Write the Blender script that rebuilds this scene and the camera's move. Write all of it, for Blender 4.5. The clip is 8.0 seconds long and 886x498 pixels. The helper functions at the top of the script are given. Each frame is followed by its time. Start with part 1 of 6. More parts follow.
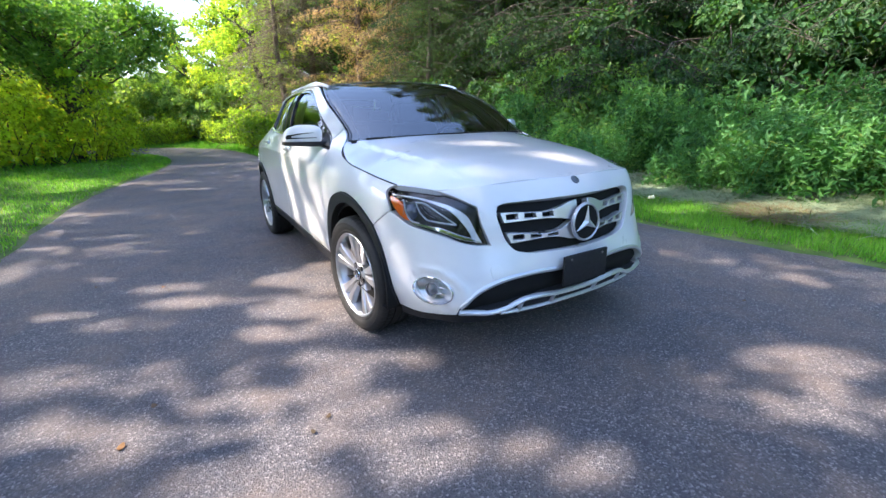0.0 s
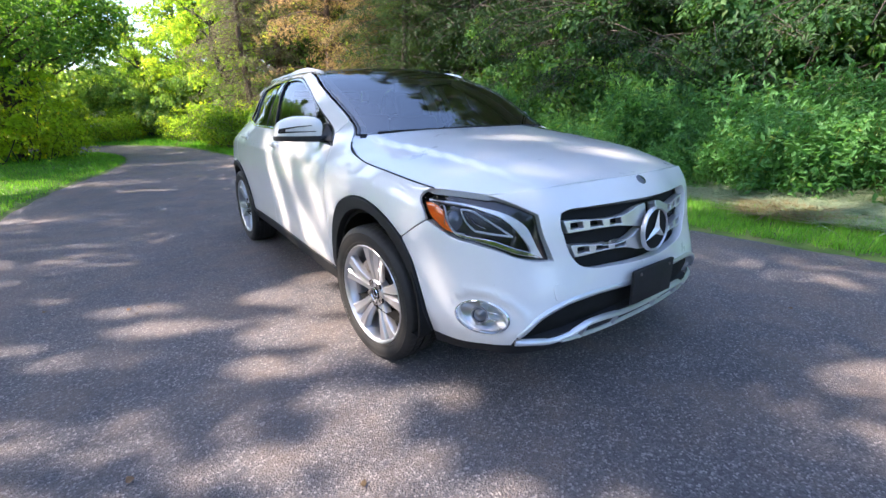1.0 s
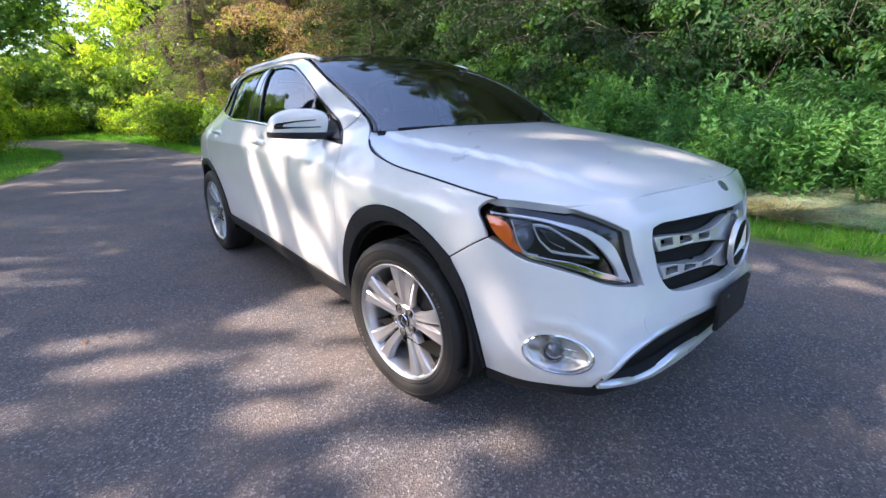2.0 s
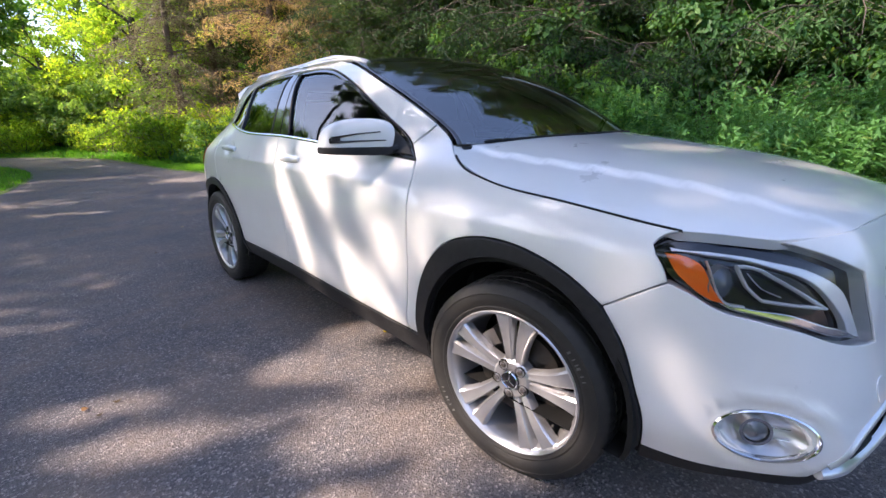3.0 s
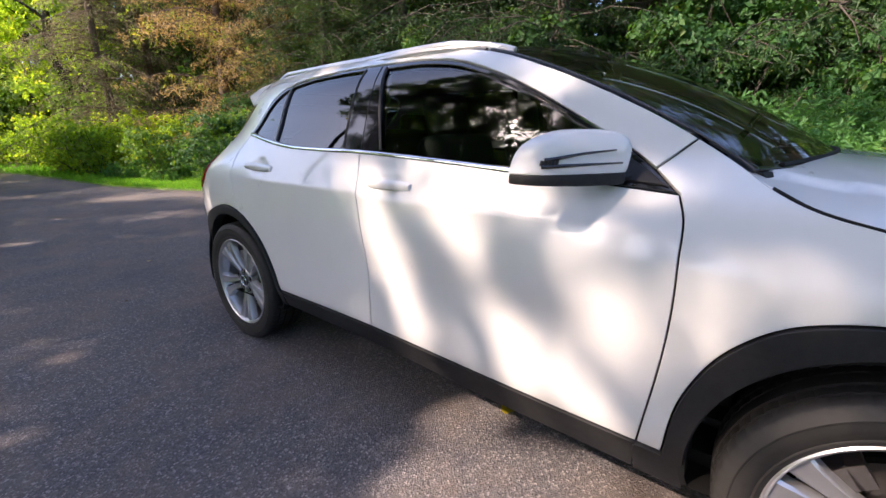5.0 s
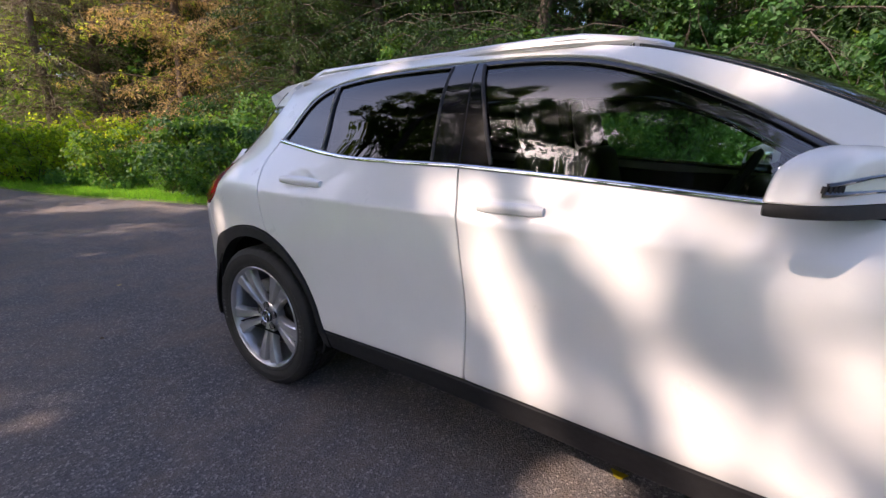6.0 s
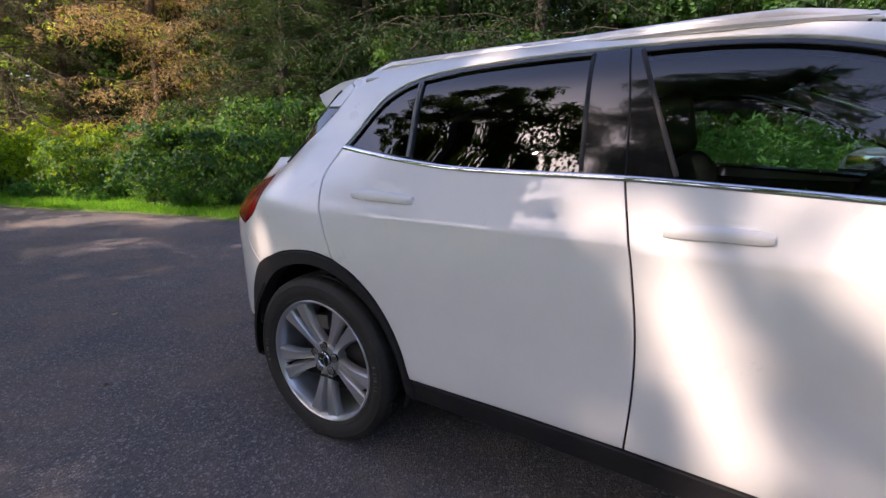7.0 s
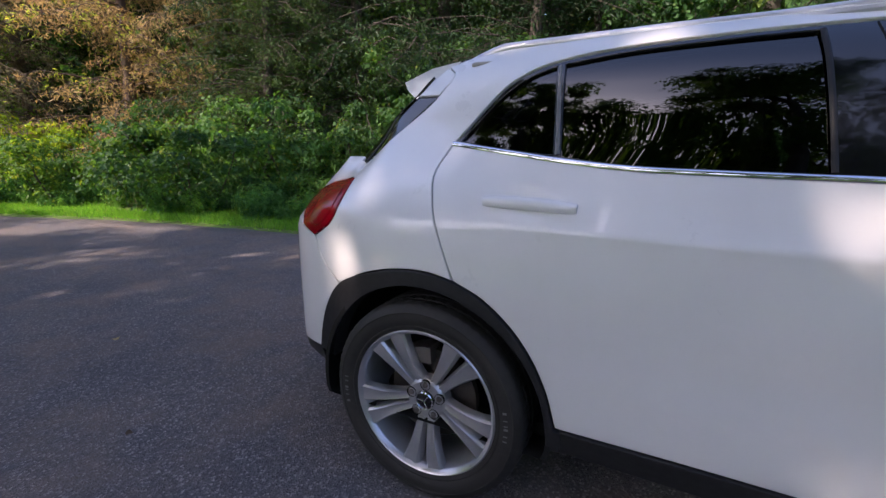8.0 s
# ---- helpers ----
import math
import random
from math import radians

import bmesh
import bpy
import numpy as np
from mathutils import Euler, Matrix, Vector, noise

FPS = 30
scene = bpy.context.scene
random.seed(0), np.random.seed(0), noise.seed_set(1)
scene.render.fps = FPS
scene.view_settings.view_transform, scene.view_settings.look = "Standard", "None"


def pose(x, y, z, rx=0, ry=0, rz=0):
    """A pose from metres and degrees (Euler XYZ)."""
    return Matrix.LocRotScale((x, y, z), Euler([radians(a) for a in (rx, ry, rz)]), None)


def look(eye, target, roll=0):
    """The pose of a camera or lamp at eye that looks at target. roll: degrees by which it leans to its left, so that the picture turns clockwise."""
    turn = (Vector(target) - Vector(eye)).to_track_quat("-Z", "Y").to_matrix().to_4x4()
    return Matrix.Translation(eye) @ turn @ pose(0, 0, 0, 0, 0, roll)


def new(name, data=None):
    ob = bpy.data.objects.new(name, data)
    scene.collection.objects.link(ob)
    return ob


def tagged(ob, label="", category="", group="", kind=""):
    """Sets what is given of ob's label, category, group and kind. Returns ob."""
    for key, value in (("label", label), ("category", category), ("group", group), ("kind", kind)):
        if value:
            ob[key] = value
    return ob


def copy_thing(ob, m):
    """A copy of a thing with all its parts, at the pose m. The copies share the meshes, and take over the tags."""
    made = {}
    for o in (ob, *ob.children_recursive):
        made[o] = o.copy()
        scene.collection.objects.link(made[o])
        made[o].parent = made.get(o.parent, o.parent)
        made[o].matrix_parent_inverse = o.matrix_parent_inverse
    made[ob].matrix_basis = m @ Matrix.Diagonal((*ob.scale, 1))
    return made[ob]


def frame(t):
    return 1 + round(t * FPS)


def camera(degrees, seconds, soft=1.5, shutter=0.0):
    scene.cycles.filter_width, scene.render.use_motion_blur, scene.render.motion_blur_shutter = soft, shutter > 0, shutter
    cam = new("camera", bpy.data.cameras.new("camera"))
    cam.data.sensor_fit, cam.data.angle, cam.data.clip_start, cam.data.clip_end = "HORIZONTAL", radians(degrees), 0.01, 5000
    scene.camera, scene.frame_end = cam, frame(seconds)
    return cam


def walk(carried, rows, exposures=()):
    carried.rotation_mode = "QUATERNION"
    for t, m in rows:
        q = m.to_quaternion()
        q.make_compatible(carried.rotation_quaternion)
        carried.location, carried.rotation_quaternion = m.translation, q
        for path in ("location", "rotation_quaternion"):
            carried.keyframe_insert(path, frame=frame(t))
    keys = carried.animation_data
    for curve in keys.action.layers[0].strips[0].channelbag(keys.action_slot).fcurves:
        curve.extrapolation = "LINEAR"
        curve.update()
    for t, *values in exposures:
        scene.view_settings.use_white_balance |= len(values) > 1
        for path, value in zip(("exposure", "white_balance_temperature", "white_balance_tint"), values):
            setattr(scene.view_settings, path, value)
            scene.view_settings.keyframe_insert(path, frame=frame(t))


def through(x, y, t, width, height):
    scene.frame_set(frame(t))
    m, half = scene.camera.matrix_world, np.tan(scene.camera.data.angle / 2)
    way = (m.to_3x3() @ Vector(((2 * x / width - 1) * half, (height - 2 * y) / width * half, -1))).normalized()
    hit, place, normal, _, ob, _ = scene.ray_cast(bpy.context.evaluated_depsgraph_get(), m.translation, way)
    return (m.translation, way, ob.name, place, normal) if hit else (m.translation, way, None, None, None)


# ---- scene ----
cam = camera(91.5, 8.0)
PATH = [
    (0, (-1.675, -2.315, 1.235), (-0.684, -0.684, 0.638), -1.2),
    (0.5, (-1.705, -2.111, 1.208), (-0.648, -0.526, 0.599), -0.8),
    (1, (-1.738, -1.817, 1.203), (-0.629, -0.269, 0.591), -1.0),
    (1.5, (-1.752, -1.602, 1.193), (-0.582, -0.106, 0.565), -0.7),
    (1.7, (-1.768, -1.5, 1.193), (-0.564, -0.033, 0.56), -0.5),
    (2.8, (-1.883, -0.884, 1.191), (-0.566, 0.495, 0.587), -0.3),
    (3, (-1.889, -0.761, 1.18), (-0.563, 0.62, 0.601), -0.8),
    (3.5, (-1.919, -0.51, 1.182), (-0.556, 0.837, 0.609), -0.5),
    (4, (-1.951, -0.231, 1.185), (-0.503, 1.029, 0.623), 0.0),
    (4.2, (-1.97, -0.13, 1.187), (-0.519, 1.129, 0.633), -0.2),
    (5.3, (-1.994, 0.478, 1.194), (-0.447, 1.626, 0.658), -0.1),
    (5.5, (-2.002, 0.595, 1.184), (-0.421, 1.702, 0.658), 0.5),
    (6, (-2.028, 0.933, 1.186), (-0.399, 1.983, 0.69), 0.8),
    (6.5, (-2.011, 1.2, 1.165), (-0.356, 2.211, 0.678), 0.7),
    (7, (-1.985, 1.509, 1.179), (-0.298, 2.476, 0.708), 0.5),
    (7.5, (-1.975, 1.784, 1.147), (-0.252, 2.687, 0.684), 1.0),
    (8, (-1.978, 2.096, 1.145), (-0.225, 2.95, 0.699), 1.0),
]
walk(cam, [(t, look(eye, target, roll)) for t, eye, target, roll in PATH],
     [(0, 2.02, 5750, 15), (1.5, 1.92, 5900, 18), (3.5, 1.57, 6180, 21), (5.5, 1.31, 6380, 24), (6.5, 1.12, 6430, 26), (7, 1.12, 6400, 26), (8, 1.08, 6020, 26)])

# ---- light ----
SUN_EL, SUN_AZ = radians(40), radians(30)          # azimuth counted from -x towards +y
SUN = Vector((-math.cos(SUN_EL) * math.cos(SUN_AZ), math.cos(SUN_EL) * math.sin(SUN_AZ), math.sin(SUN_EL)))
world = bpy.data.worlds.new("sky")
scene.world = world
world.use_nodes = True
wn = world.node_tree
sky = wn.nodes.new("ShaderNodeTexSky")
sky.sky_type, sky.sun_disc = "NISHITA", False
sky.sun_elevation, sky.sun_rotation = SUN_EL, math.atan2(SUN.x, SUN.y)
sky.air_density, sky.dust_density, sky.ozone_density = 1.0, 2.2, 1.3
wn.links.new(sky.outputs[0], wn.nodes["Background"].inputs[0])
wn.nodes["Background"].inputs[1].default_value = 0.15
sun = new("sun", bpy.data.lights.new("sun", "SUN"))
sun.data.energy, sun.data.angle, sun.data.color = 4.0, radians(0.55), (1.0, 0.825, 0.615)
sun.matrix_world = look(SUN * 60, (0, 0, 0))

# ---- materials ----


def material(name, base=(0.5, 0.5, 0.5), rough=0.5, metal=0.0, **more):
    m = bpy.data.materials.new(name)
    m.use_nodes = True
    b = m.node_tree.nodes["Principled BSDF"]
    b.inputs["Base Color"].default_value = (*base, 1)
    b.inputs["Roughness"].default_value = rough
    b.inputs["Metallic"].default_value = metal
    for key, value in more.items():
        b.inputs[key.replace("_", " ")].default_value = value
    return m


def node(m, kind, at=None, **values):
    n = m.node_tree.nodes.new(kind)
    for key, value in values.items():
        n.inputs[key.replace("_", " ")].default_value = value
    return n


def wire(m, a, b):
    m.node_tree.links.new(a, b)


def bsdf(m):
    return m.node_tree.nodes["Principled BSDF"]


def coords(m, kind="Object"):
    return m.node_tree.nodes.new("ShaderNodeTexCoord").outputs[kind]


def noise_tex(m, scale, detail=4.0, rough=0.6, vec=None):
    n = node(m, "ShaderNodeTexNoise", Scale=scale, Detail=detail, Roughness=rough)
    wire(m, vec or coords(m), n.inputs["Vector"])
    return n.outputs["Fac"]


def ramp(m, fac, *stops):
    r = m.node_tree.nodes.new("ShaderNodeValToRGB")
    while len(r.color_ramp.elements) < len(stops):
        r.color_ramp.elements.new(0.5)
    for e, (p, c) in zip(r.color_ramp.elements, stops):
        e.position, e.color = p, (*c, 1)
    wire(m, fac, r.inputs[0])
    return r.outputs[0]


def mix(m, fac, a, b, how="MIX"):
    n = m.node_tree.nodes.new("ShaderNodeMix")
    n.data_type, n.blend_type = "RGBA", how
    for socket, v in ((n.inputs[0], fac), (n.inputs[6], a), (n.inputs[7], b)):
        if isinstance(v, (int, float)):
            socket.default_value = v
        elif isinstance(v, tuple):
            socket.default_value = (*v, 1)
        else:
            wire(m, v, socket)
    return n.outputs[2]


def bump(m, height, strength, distance):
    n = node(m, "ShaderNodeBump", Strength=strength, Distance=distance)
    wire(m, height, n.inputs["Height"])
    wire(m, n.outputs[0], bsdf(m).inputs["Normal"])


def asphalt_material():
    m = material("asphalt", (0.08, 0.08, 0.085), 0.85)
    v = coords(m)

    def chips(scale):
        n = node(m, "ShaderNodeTexVoronoi", Scale=scale)
        wire(m, v, n.inputs["Vector"])
        sep = m.node_tree.nodes.new("ShaderNodeSeparateColor")
        wire(m, n.outputs["Color"], sep.inputs[0])
        return n, sep.outputs[0]

    stones, own = chips(135.0)
    grit = ramp(m, own, (0.0, (0.094, 0.091, 0.099)), (0.6, (0.150, 0.144, 0.152)), (0.86, (0.210, 0.200, 0.202)), (0.96, (0.37, 0.35, 0.34)))
    patches = ramp(m, noise_tex(m, 0.7, 6, 0.65, v), (0.35, (0.80, 0.80, 0.83)), (0.7, (1.2, 1.13, 1.06)))
    wornc = mix(m, 1.0, grit, patches, "MULTIPLY")
    dust = ramp(m, noise_tex(m, 1.6, 8, 0.72, v), (0.44, (0, 0, 0)), (0.68, (0.58, 0.58, 0.58)))
    crumbs = ramp(m, noise_tex(m, 14, 6, 0.75, v), (0.60, (0, 0, 0)), (0.72, (0.5, 0.5, 0.5)))
    wire(m, mix(m, crumbs, mix(m, dust, wornc, (0.270, 0.200, 0.150)), (0.18, 0.135, 0.10)), bsdf(m).inputs["Base Color"])
    fine = noise_tex(m, 260, 3, 0.6, v)
    h = node(m, "ShaderNodeMath")
    h.operation = "ADD"
    wire(m, stones.outputs["Distance"], h.inputs[0])
    wire(m, fine, h.inputs[1])
    bump(m, h.outputs[0], 1.0, 0.0075)
    return m


def soil_material():
    m = material("grassy_soil", (0.1, 0.09, 0.05), 0.95)
    v = coords(m)
    c = ramp(m, noise_tex(m, 3.0, 8, 0.7, v), (0.3, (0.05, 0.08, 0.016)), (0.5, (0.10, 0.18, 0.025)), (0.68, (0.15, 0.15, 0.06)))
    wire(m, c, bsdf(m).inputs["Base Color"])
    bump(m, noise_tex(m, 40, 5, 0.7, v), 0.6, 0.03)
    return m


def leaf_material(name, dark, light, warm, through=0.42, glow=(2.3, 2.1, 0.55)):
    """Leaves: colour varies from leaf to leaf and from plant to plant; light comes through."""
    m = material(name, light, 0.55)
    b = bsdf(m)
    b.inputs["Specular IOR Level"].default_value = 0.3
    geo = m.node_tree.nodes.new("ShaderNodeNewGeometry")
    obj = m.node_tree.nodes.new("ShaderNodeObjectInfo")
    own = ramp(m, geo.outputs["Random Per Island"], (0.0, dark), (0.55, light), (0.93, light), (1.0, warm))
    tint = ramp(m, obj.outputs["Random"], (0.0, (0.5, 0.62, 0.58)), (0.5, (0.95, 1.0, 0.95)), (1.0, (1.5, 1.32, 0.8)))
    patch = ramp(m, noise_tex(m, 1.3, 2, 0.5), (0.3, (0.75, 0.8, 0.75)), (0.7, (1.2, 1.15, 1.1)))
    c = mix(m, 1.0, mix(m, 1.0, own, tint, "MULTIPLY"), patch, "MULTIPLY")
    wire(m, c, b.inputs["Base Color"])
    tr = m.node_tree.nodes.new("ShaderNodeBsdfTranslucent")
    wire(m, mix(m, 1.0, c, glow, "MULTIPLY"), tr.inputs[0])
    ms = m.node_tree.nodes.new("ShaderNodeMixShader")
    ms.inputs[0].default_value = through
    wire(m, b.outputs[0], ms.inputs[1])
    wire(m, tr.outputs[0], ms.inputs[2])
    wire(m, ms.outputs[0], m.node_tree.nodes["Material Output"].inputs["Surface"])
    return m


def bark_material(name, a, b):
    m = material(name, a, 0.95)
    v = coords(m)
    s = node(m, "ShaderNodeMapping")
    s.inputs["Scale"].default_value = (6, 6, 1.2)
    wire(m, v, s.inputs["Vector"])
    n = noise_tex(m, 6, 8, 0.7, s.outputs[0])
    wire(m, ramp(m, n, (0.3, a), (0.7, b)), bsdf(m).inputs["Base Color"])
    bump(m, n, 0.9, 0.03)
    return m


def glass_material(name, tint, rough=0.0, ior=1.5):
    """A thin pane: tinted see-through glass with a clear mirror gloss on it."""
    m = bpy.data.materials.new(name)
    m.use_nodes = True
    t = m.node_tree
    t.nodes.remove(t.nodes["Principled BSDF"])
    see = t.nodes.new("ShaderNodeBsdfTransparent")
    see.inputs[0].default_value = (*tint, 1)
    gloss = t.nodes.new("ShaderNodeBsdfGlossy")
    gloss.inputs["Roughness"].default_value = rough
    fr = t.nodes.new("ShaderNodeFresnel")
    fr.inputs[0].default_value = ior
    ms = t.nodes.new("ShaderNodeMixShader")
    wire(m, fr.outputs[0], ms.inputs[0])
    wire(m, see.outputs[0], ms.inputs[1])
    wire(m, gloss.outputs[0], ms.inputs[2])
    wire(m, ms.outputs[0], t.nodes["Material Output"].inputs["Surface"])
    return m


def paint_material():
    m = material("white_paint", (0.80, 0.80, 0.79), 0.32, Coat_Weight=1.0, Coat_Roughness=0.015, Coat_IOR=1.54)
    v = coords(m)
    dirt = ramp(m, noise_tex(m, 2.2, 7, 0.65, v), (0.3, (0.80, 0.80, 0.79)), (0.75, (0.74, 0.735, 0.72)))
    wire(m, dirt, bsdf(m).inputs["Base Color"])
    wire(m, ramp(m, noise_tex(m, 5, 6, 0.7, v), (0.3, (0.26, 0.26, 0.26)), (0.8, (0.42, 0.42, 0.42))), bsdf(m).inputs["Roughness"])
    return m


def worn(name, a, b, rough, scale=30.0, depth=0.002, strength=0.3, metal=0.0):
    """A plain stuff with fine grain and blotches."""
    m = material(name, a, rough, metal)
    v = coords(m)
    n = noise_tex(m, scale, 6, 0.65, v)
    wire(m, mix(m, 0.5, ramp(m, n, (0.3, a), (0.7, b)), ramp(m, noise_tex(m, scale / 9, 4, 0.6, v), (0.35, a), (0.65, b))), bsdf(m).inputs["Base Color"])
    bump(m, n, strength, depth)
    return m


ASPHALT, SOIL = asphalt_material(), soil_material()
PAINT = paint_material()
CLADDING = worn("black_plastic_cladding", (0.014, 0.014, 0.015), (0.028, 0.028, 0.03), 0.55, 400.0, 0.0006, 0.5)
GLOSS_BLACK = material("gloss_black", (0.006, 0.006, 0.008), 0.08, Coat_Weight=0.6)
FROSTED_BLACK = worn("matt_black", (0.006, 0.006, 0.006), (0.012, 0.012, 0.012), 0.7, 90.0)
GUIDE = material("light_guide", (0.86, 0.87, 0.88), 0.25, 0.25, Coat_Weight=0.6)
DIVIDER = material("grey_divider", (0.16, 0.155, 0.15), 0.35)
CHROME = material("chrome", (0.86, 0.86, 0.88), 0.07, 1.0)
SATIN = worn("satin_aluminium", (0.66, 0.66, 0.68), (0.74, 0.74, 0.75), 0.30, 60.0, 0.0004, 0.1, 0.65)
ALLOY = worn("silver_alloy", (0.50, 0.50, 0.52), (0.58, 0.58, 0.59), 0.28, 50.0, 0.0004, 0.1, 0.75)
RUBBER = worn("tyre_rubber", (0.011, 0.0105, 0.010), (0.026, 0.024, 0.022), 0.66, 60.0, 0.001, 0.4)
LETTER = material("pale_rubber", (0.15, 0.15, 0.145), 0.8)
DISC = worn("dull_disc_iron", (0.05, 0.046, 0.043), (0.09, 0.08, 0.075), 0.45, 40.0, 0.001, 0.2, 0.8)
STEEL = worn("brake_steel", (0.22, 0.20, 0.19), (0.34, 0.31, 0.29), 0.4, 40.0, 0.001, 0.2, 0.9)
AMBER = material("amber_lens", (0.92, 0.16, 0.012), 0.15, Coat_Weight=1.0)
RED = material("red_lens", (0.24, 0.0006, 0.008), 0.12, Coat_Weight=0.15, Specular_IOR_Level=0.25)
LENS = material("projector_lens", (0.10, 0.11, 0.13), 0.03, Coat_Weight=1.0)
BOWL = material("satin_reflector", (0.55, 0.55, 0.54), 0.30, 1.0)
BOWL_DARK = material("smoked_reflector", (0.012, 0.012, 0.014), 0.25)
CLEAR = glass_material("clear_lamp_cover", (0.95, 0.95, 0.96), ior=1.2)
GLASS = glass_material("green_window_glass", (0.66, 0.76, 0.69), 0.006, ior=1.95)
PRIVACY = glass_material("privacy_glass", (0.05, 0.05, 0.055), 0.006, ior=1.9)
WINDSCREEN = glass_material("windscreen_glass", (0.60, 0.66, 0.62), ior=3.2)
FABRIC = worn("black_upholstery", (0.012, 0.012, 0.013), (0.024, 0.024, 0.026), 0.7, 120.0)
BEIGE = worn("beige_trim", (0.46, 0.42, 0.36), (0.52, 0.48, 0.41), 0.8, 80.0)
LEAF_WEED = leaf_material("weed_leaves", (0.064, 0.162, 0.056), (0.135, 0.298, 0.102), (0.23, 0.30, 0.09), 0.42, (1.9, 1.95, 0.75))
LEAF_SHRUB = leaf_material("shrub_leaves", (0.043, 0.115, 0.043), (0.096, 0.212, 0.073), (0.19, 0.23, 0.06), 0.42, (1.8, 1.85, 0.65))
# haze and back light put into the colour: leaves lifted and paler
LEAF_HAZY = leaf_material("haze_lifted_leaves", (0.10, 0.175, 0.065), (0.185, 0.29, 0.115), (0.34, 0.34, 0.13), 0.6, (2.4, 2.2, 0.7))
# darkened copy of the shrub leaves, with the shade put into the colour
LEAF_SHADED = leaf_material("bush_leaves", (0.030, 0.082, 0.032), (0.070, 0.160, 0.052), (0.17, 0.22, 0.05), 0.42)
LEAF_TREE = leaf_material("tree_leaves", (0.030, 0.066, 0.026), (0.066, 0.130, 0.044), (0.13, 0.15, 0.04), 0.36)
# sunlight put into the colour: a brighter, yellower copy of the leaves
LEAF_SUN_TINT = leaf_material("sun_tinted_leaves", (0.115, 0.205, 0.030), (0.235, 0.36, 0.055), (0.42, 0.37, 0.07), 0.6, (2.6, 2.3, 0.6))
NEEDLE = leaf_material("conifer_needles", (0.020, 0.050, 0.022), (0.045, 0.095, 0.038), (0.085, 0.10, 0.045), 0.2)
DEAD = leaf_material("dead_needles", (0.25, 0.21, 0.155), (0.42, 0.36, 0.265), (0.49, 0.42, 0.30), 0.34, (1.1, 1.02, 0.85))
STRAW = leaf_material("dry_grass", (0.34, 0.40, 0.24), (0.58, 0.61, 0.43), (0.60, 0.42, 0.22), 0.2, (1.1, 1.0, 0.8))
THATCH = leaf_material("dried_thatch", (0.30, 0.19, 0.10), (0.52, 0.35, 0.18), (0.62, 0.44, 0.22), 0.2, (1.1, 1.0, 0.8))
LITTER = leaf_material("brown_fallen_leaves", (0.12, 0.07, 0.04), (0.21, 0.125, 0.075), (0.30, 0.19, 0.10), 0.1, (1.0, 1.0, 0.8))
GRASS = leaf_material("grass_blades", (0.068, 0.195, 0.030), (0.148, 0.340, 0.052), (0.28, 0.35, 0.09), 0.4, (2.0, 2.05, 0.6))
FLOWER = leaf_material("yellow_flowers", (0.5, 0.36, 0.02), (0.7, 0.5, 0.03), (0.8, 0.6, 0.1), 0.3)
PETAL = leaf_material("white_petals", (0.6, 0.6, 0.55), (0.75, 0.75, 0.7), (0.8, 0.8, 0.6), 0.2, (1.0, 1.0, 1.0))
for soot in (FROSTED_BLACK, CLADDING):
    bsdf(soot).inputs["Specular IOR Level"].default_value = 0.25
BARK = bark_material("grey_bark", (0.035, 0.03, 0.024), (0.12, 0.10, 0.08))
BARK_RED = bark_material("brown_bark", (0.085, 0.062, 0.048), (0.22, 0.165, 0.125))

# ---- building helpers ----


def fast_mesh(name, verts, faces, smooth_faces=False):
    """A mesh from arrays: verts (n, 3), faces (m, 3 or 4)."""
    verts, faces = np.asarray(verts, np.float32), np.asarray(faces, np.int32)
    me = bpy.data.meshes.new(name)
    me.vertices.add(len(verts))
    me.vertices.foreach_set("co", verts.ravel())
    k = faces.shape[1]
    me.loops.add(faces.size)
    me.loops.foreach_set("vertex_index", faces.ravel())
    me.polygons.add(len(faces))
    me.polygons.foreach_set("loop_start", np.arange(0, faces.size, k, dtype=np.int32))
    me.polygons.foreach_set("use_smooth", np.full(len(faces), smooth_faces))
    me.update(calc_edges=True)
    return me


def thing(name, label, category, group="", kind=""):
    return tagged(new(name), label, category, group, kind)


def mesh_part(name, me, mat, parent=None, label=""):
    me.materials.append(mat)
    ob = new(name, me)
    ob.parent = parent
    return tagged(ob, label)


def part(name, bm, mat, parent=None, label="", smooth_faces=True):
    me = bpy.data.meshes.new(name)
    bm.to_mesh(me)
    bm.free()
    if smooth_faces:
        me.polygons.foreach_set("use_smooth", np.ones(len(me.polygons), bool))
        me.set_sharp_from_angle(angle=radians(35))
    return mesh_part(name, me, mat, parent, label)


def box(size, at=(0, 0, 0), bevel=0.005, turn=None, segments=2):
    bm = bmesh.new()
    bmesh.ops.create_cube(bm, size=1)
    bmesh.ops.scale(bm, vec=size, verts=bm.verts)
    if bevel:
        bmesh.ops.bevel(bm, geom=bm.edges[:], offset=bevel, segments=segments, affect="EDGES", profile=0.5)
    if turn is not None:
        bmesh.ops.transform(bm, matrix=turn, verts=bm.verts)
    bmesh.ops.translate(bm, vec=at, verts=bm.verts)
    return bm


